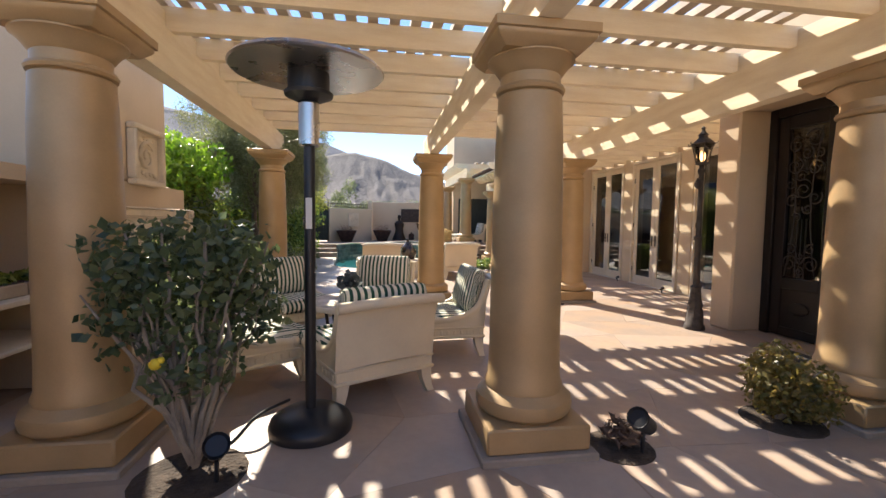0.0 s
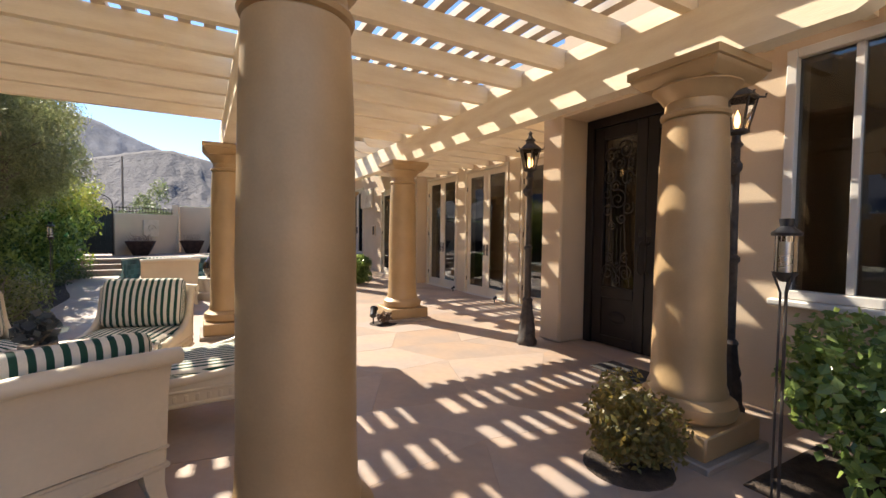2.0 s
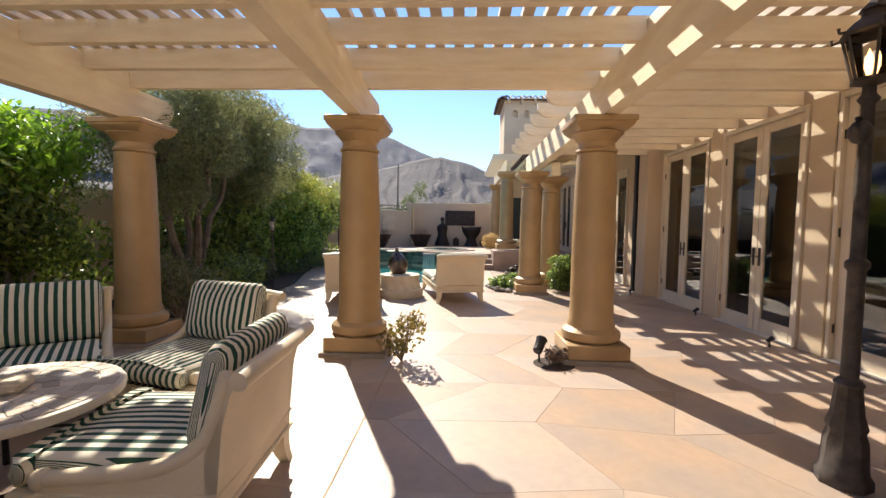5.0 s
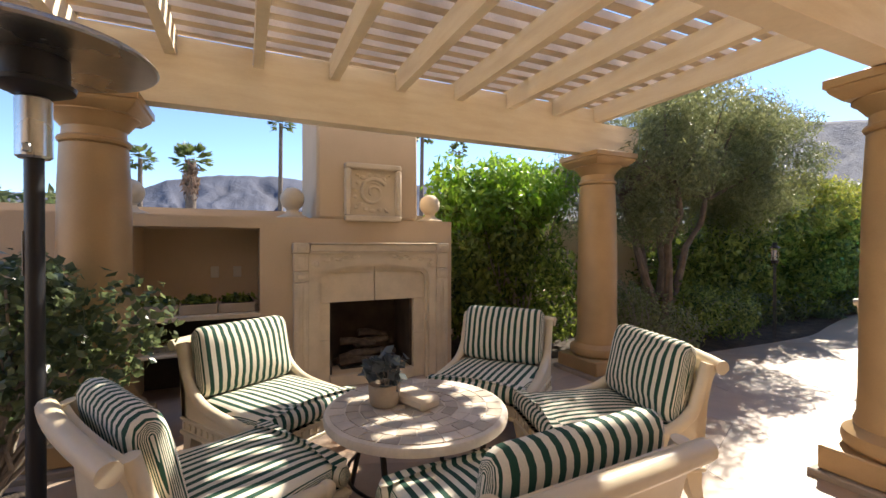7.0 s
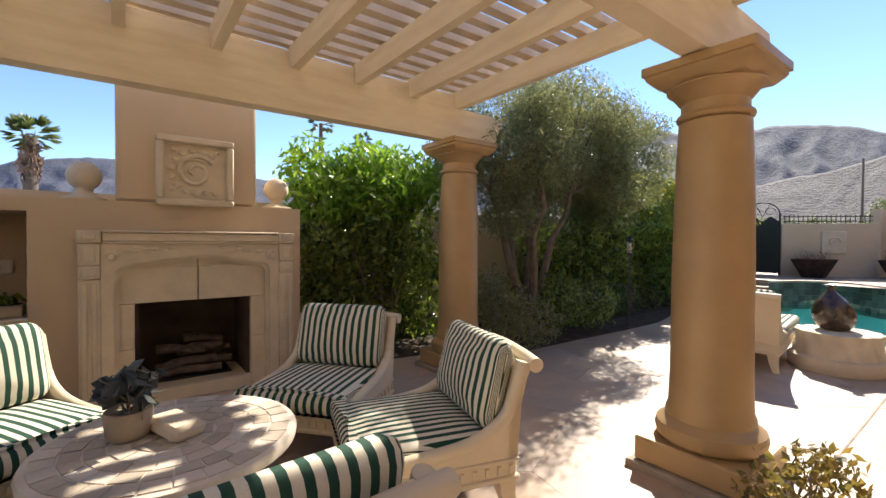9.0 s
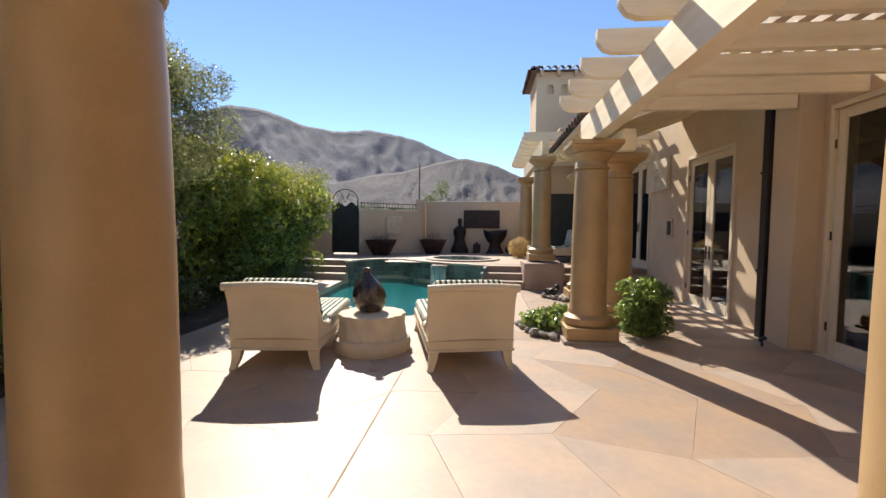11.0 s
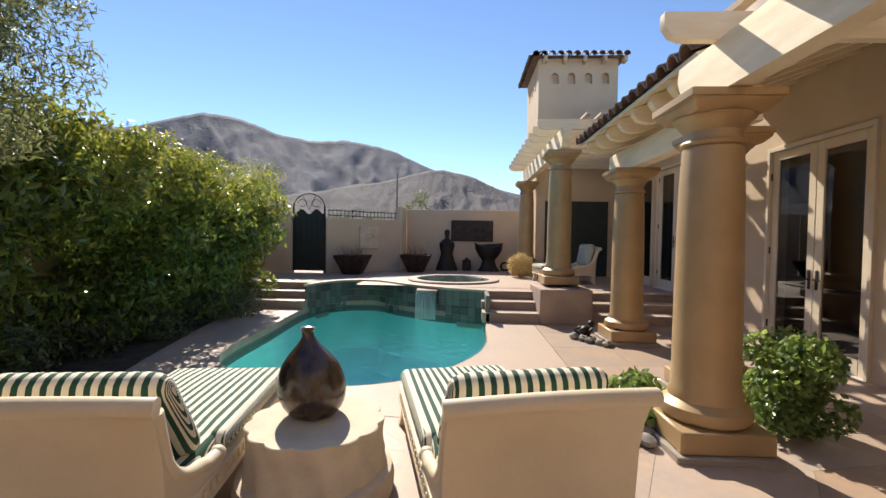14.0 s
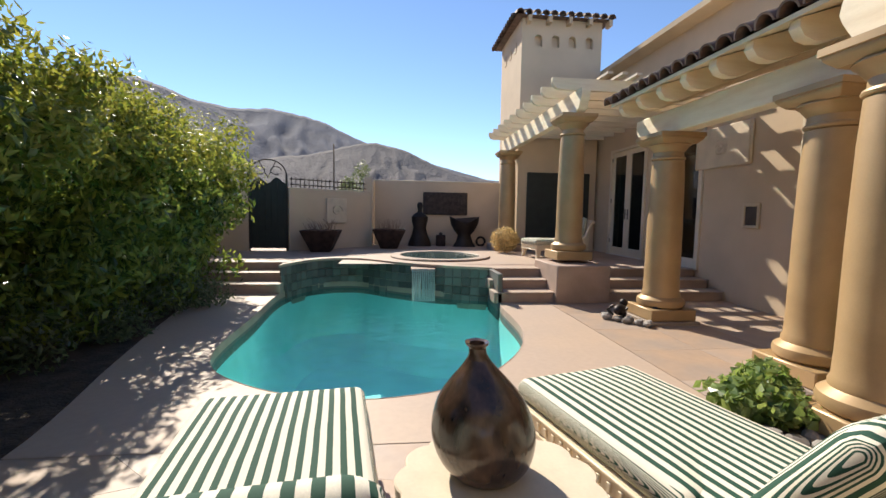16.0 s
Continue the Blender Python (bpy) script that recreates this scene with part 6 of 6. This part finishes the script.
part("trunk", twigs((-3.6, 12.3, 0), [(-3.4, 11.9, 2.9), (-3.6, 12.7, 3.1), (-3.8, 12.2, 3.2)], 0.09, 36), BARK, olive2)
part("crown", leaves(blob_set(37, 30, (-4.3, -2.7, 10.6, 12.9, 2.7, 4.9), (0.35, 0.55)), 20000, 0.036, 38, 0.2, 0.35, 0.2), OLIVE, olive2, smooth=0, fix=False)

# ---------------------------------------------------------------- distance
FAR_RIDGE = [(-60, 3), (-12, 4.6), (-6, 6.2), (-2, 7.2), (3, 8.6), (5.4, 9.5), (9.4, 11.2), (12.7, 11.95), (15.7, 12.25), (19.9, 11.85), (24, 12.4), (26.5, 13.3), (28.6, 13.8), (31.7, 13.85), (34.2, 13.0), (38.9, 11.2), (42.5, 10.9), (50, 10.2), (60, 9), (75, 7.4), (86, 8.7), (92.6, 8.4), (97.8, 7.4), (101, 5.8), (112, 5), (135, 3)]
NEAR_RIDGE = [(-40, 3), (-14, 4.4), (-8, 5.4), (-4.2, 6.9), (-1.3, 8.3), (2.6, 9.15), (5, 8.9), (8, 8.1), (11, 7.3), (14, 7.0), (18, 6.0), (24, 5.0), (34, 4.4), (60, 4)]


def hill_mesh(ridge, r0, r1, az0, az1, na, nr, off, spur):
    """A slope that climbs from r0 to its crest at r1, cut by gullies, and falls away behind."""
    az_keys, el_keys = [k[0] for k in ridge], [k[1] for k in ridge]
    vs = []
    for i in range(na + 1):
        az = az0 + (az1 - az0) * i / na
        for j in range(nr + 3):
            k = j / nr
            r = r0 + (r1 - r0) * k
            wig = 3.5 * (1 - min(1, k)) * noise.noise(Vector((az * 0.12 + off, k * 1.5, 1.0)))
            top = r1 * math.tan(radians(float(np.interp(az + wig, az_keys, el_keys))))
            rid = 1 - 2 * abs(noise.noise(Vector((az * 0.33 + off + 1.2 * noise.noise(Vector((az * 0.2, k * 4, off))), k * 1.3, 4.0))))
            fine = noise.fractal(Vector((az * 1.1 + off, k * 9, 7.0)), 0.9, 2.0, 5)
            prof = 0.3 * k + 0.7 * k * k
            cut = max(0.0, k * (1.02 - k)) * 4 if k < 1.02 else 0.0
            h = top * (prof + spur * cut * (0.22 * (rid - 0.4) + 0.07 * fine) + 0.006 * fine) if k <= 1 else top * (1 - (k - 1) * nr * 0.25)
            a = radians(az)
            vs.append((-r * math.sin(a), r * math.cos(a), h - 2))
    w = nr + 3
    return Geo().add(vs, [(i * w + j, (i + 1) * w + j, (i + 1) * w + j + 1, i * w + j + 1) for i in range(na) for j in range(w - 1)])


structure("mountain_range", hill_mesh(FAR_RIDGE, 600, 1500, -30, 135, 420, 46, 0.0, 0.42), MOUNTAIN_HAZE, "bare grey desert mountains beyond the garden, tinted with blue haze", "mountains", 180)
structure("foothills", hill_mesh(NEAR_RIDGE, 260, 560, -30, 60, 300, 34, 5.0, 0.4), HILL, "low brown desert hill in front of the mountains", "mountains", 180)
# flat far strip whose colour holds the haze
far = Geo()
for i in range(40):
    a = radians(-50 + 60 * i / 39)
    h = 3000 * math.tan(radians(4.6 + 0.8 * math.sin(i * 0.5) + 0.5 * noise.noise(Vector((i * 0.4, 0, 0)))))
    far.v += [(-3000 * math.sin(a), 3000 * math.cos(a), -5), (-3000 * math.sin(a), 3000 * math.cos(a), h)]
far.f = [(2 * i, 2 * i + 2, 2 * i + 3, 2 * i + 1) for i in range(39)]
structure("far_mountains", far, FARHAZE, "far mountains, pale blue from haze in their colour", "mountains")


def palm(x, y, h, crown_r, seed, skirt=False):
    ob = thing("palm_tree", "tall fan palm with a shaggy trunk behind the wall" if skirt else "slender fan palm far behind the wall", "palm tree", "palms behind the wall", pose(x, y, -0.06))
    rr = random.Random(seed)
    part("trunk", Geo().tube([(0, 0, 0), (0.1, 0, h * 0.5), (0.15, 0.05, h)], 0.34 if skirt else 0.2, 10, 0.26 if skirt else 0.14), BARK, ob)
    g = Geo()
    for i in range(46):
        a, el = rr.uniform(0, 6.28), rr.uniform(-0.7, 1.3)
        L = crown_r * rr.uniform(0.75, 1.05)
        dr = Vector((math.cos(a) * math.cos(el), math.sin(a) * math.cos(el), math.sin(el)))
        c = Vector((0.15, 0.05, h)) + dr * L * 0.5
        side = dr.cross(Vector((0, 0, 1))).normalized()
        for k in range(9):
            q = (dr + side * (k - 4) * 0.16).normalized()
            e = c + q * L * 0.55 - Vector((0, 0, 0.12 * L * abs(k - 4) / 4))
            w = q.cross(Vector((rr.uniform(-1, 1), rr.uniform(-1, 1), 0.8))).normalized() * 0.05 * L
            b = len(g.v)
            g.v += [tuple(c), tuple(c.lerp(e, 0.6) + w), tuple(e), tuple(c.lerp(e, 0.6) - w)]
            g.f.append((b, b + 1, b + 2, b + 3))
    part("fronds", g, PALM, ob, smooth=0, fix=False)
    if skirt:
        part("dead_skirt", leaves([(0.1, 0, h - 1.2, 0.45, 0.45, 1.3)], 260, 0.3, seed, 0.25, 0.6, 1.5, -0.5), DRIED, ob, "dry hanging fronds", smooth=0, fix=False)


palm(-27.7, 0.9, 6.6, 1.30, 1, True)
palm(-35.2, -3.0, 7.8, 1.20, 2, False)
palm(-31.0, -3.3, 10.6, 1.20, 3, False)
palm(-33.9, 6.4, 11.1, 1.20, 4, False)
palm(-29.6, 16.6, 10.3, 1.10, 5, False)
palm(-42.7, 26.6, 12.6, 1.30, 6, False)


def far_tree(x, y, h, w, seed, label):
    ob = thing("tree", label, "tree", "trees behind the wall", pose(x, y, -0.06))
    part("trunk", Geo().tube([(0, 0, 0), (0.1, 0, h * 0.6)], 0.15, 8, 0.06), BARK, ob)
    part("crown", leaves(blob_set(seed, 14, (-w, w, -w, w, h * 0.35, h * 0.9), (w * 0.5, w * 0.8)), 1500, 0.16, seed, 0.4, 0.4), GREYTREE, ob, smooth=0, fix=False)


rf = random.Random(44)
far_tree(-4.5, 62, 7.6, 1.3, 50, "slim green tree beyond the end wall")
for i in range(26):
    az = radians(rf.uniform(-8, 36))
    r = rf.uniform(55, 110)
    far_tree(-r * math.sin(az), r * math.cos(az), r * math.tan(radians(rf.uniform(1.2, 2.6))) + 1.6, rf.uniform(0.9, 2.2), 60 + i, "small tree on the desert plain beyond the wall")
for i in range(14):
    az = radians(rf.uniform(70, 118))
    r = rf.uniform(30, 60)
    far_tree(-r * math.sin(az), r * math.cos(az), r * math.tan(radians(rf.uniform(1.6, 3.4))) + 1.4, rf.uniform(1.0, 2.2), 90 + i, "garden tree behind the fireplace wall")
far_tree(-10, -4.2, 6.5, 1.9, 130, "large green tree behind the garden wall")
far_tree(-9, 0.2, 2.6, 0.9, 131, "large green tree behind the garden wall")
tagged(part("utility_pole", Geo().tube([(-9.5, 80, 0), (-9.5, 80, 12.2)], 0.18, 8, 0.1), BARK), "thin wooden pole on the plain", "pole")

# ---------------------------------------------------------------- flagstones
rs = random.Random(77)
GX, GY = 0.92, 0.86
xs0, ys0, nx, ny = -2.75, -4.6, 10, 20
node = {}
for i in range(nx + 1):
    for j in range(ny + 1):
        px = xs0 + GX * i + (0.34 if j % 2 else -0.1) * (0 < i < nx) + (rs.uniform(-0.2, 0.2) if 0 < i < nx else 0)
        py = ys0 + GY * j + (rs.uniform(-0.17, 0.17) if 0 < j < ny else 0)
        node[i, j] = (px, min(py, 12.19))


def slab(poly):
    cx = sum(p[0] for p in poly) / len(poly)
    cy = sum(p[1] for p in poly) / len(poly)
    gap = 0.0011
    out = []
    for px, py in poly:
        L = math.hypot(px - cx, py - cy)
        out.append((px - (px - cx) / L * gap * 1.4 - cx, py - (py - cy) / L * gap * 1.4 - cy))
    part("flagstone", Geo().prism(out, -0.016, 0.0 + rs.uniform(-0.0012, 0.0008)), STONE, floor_ob, smooth=0, at=pose(cx, cy, 0))


for i in range(nx):
    for j in range(ny):
        slab([node[i, j], node[i + 1, j], node[i + 1, j + 1], node[i, j + 1]])
for i in range(4):
    for j in range(5):
        x0, y0 = 3.01 + 0.8 * i, 12.2 + 0.84 * j
        slab([(x0, y0), (x0 + 0.8, y0), (x0 + 0.8, y0 + 0.84), (x0, y0 + 0.84)])
joint = Geo().box(1.405, 1.417, -4.5, 10.6, 0.0012, 0.002)
structure("control_joint", joint, JOINT, "dark straight joint across the paving", "joint")
drain = thing("floor_drain", "small square bronze drain in the paving", "drain", at=pose(1.12, 10.36, 0.002))
part("plate", Geo().box(-0.055, 0.055, -0.055, 0.055, 0, 0.004, 0.001), STEPSTONE, drain)
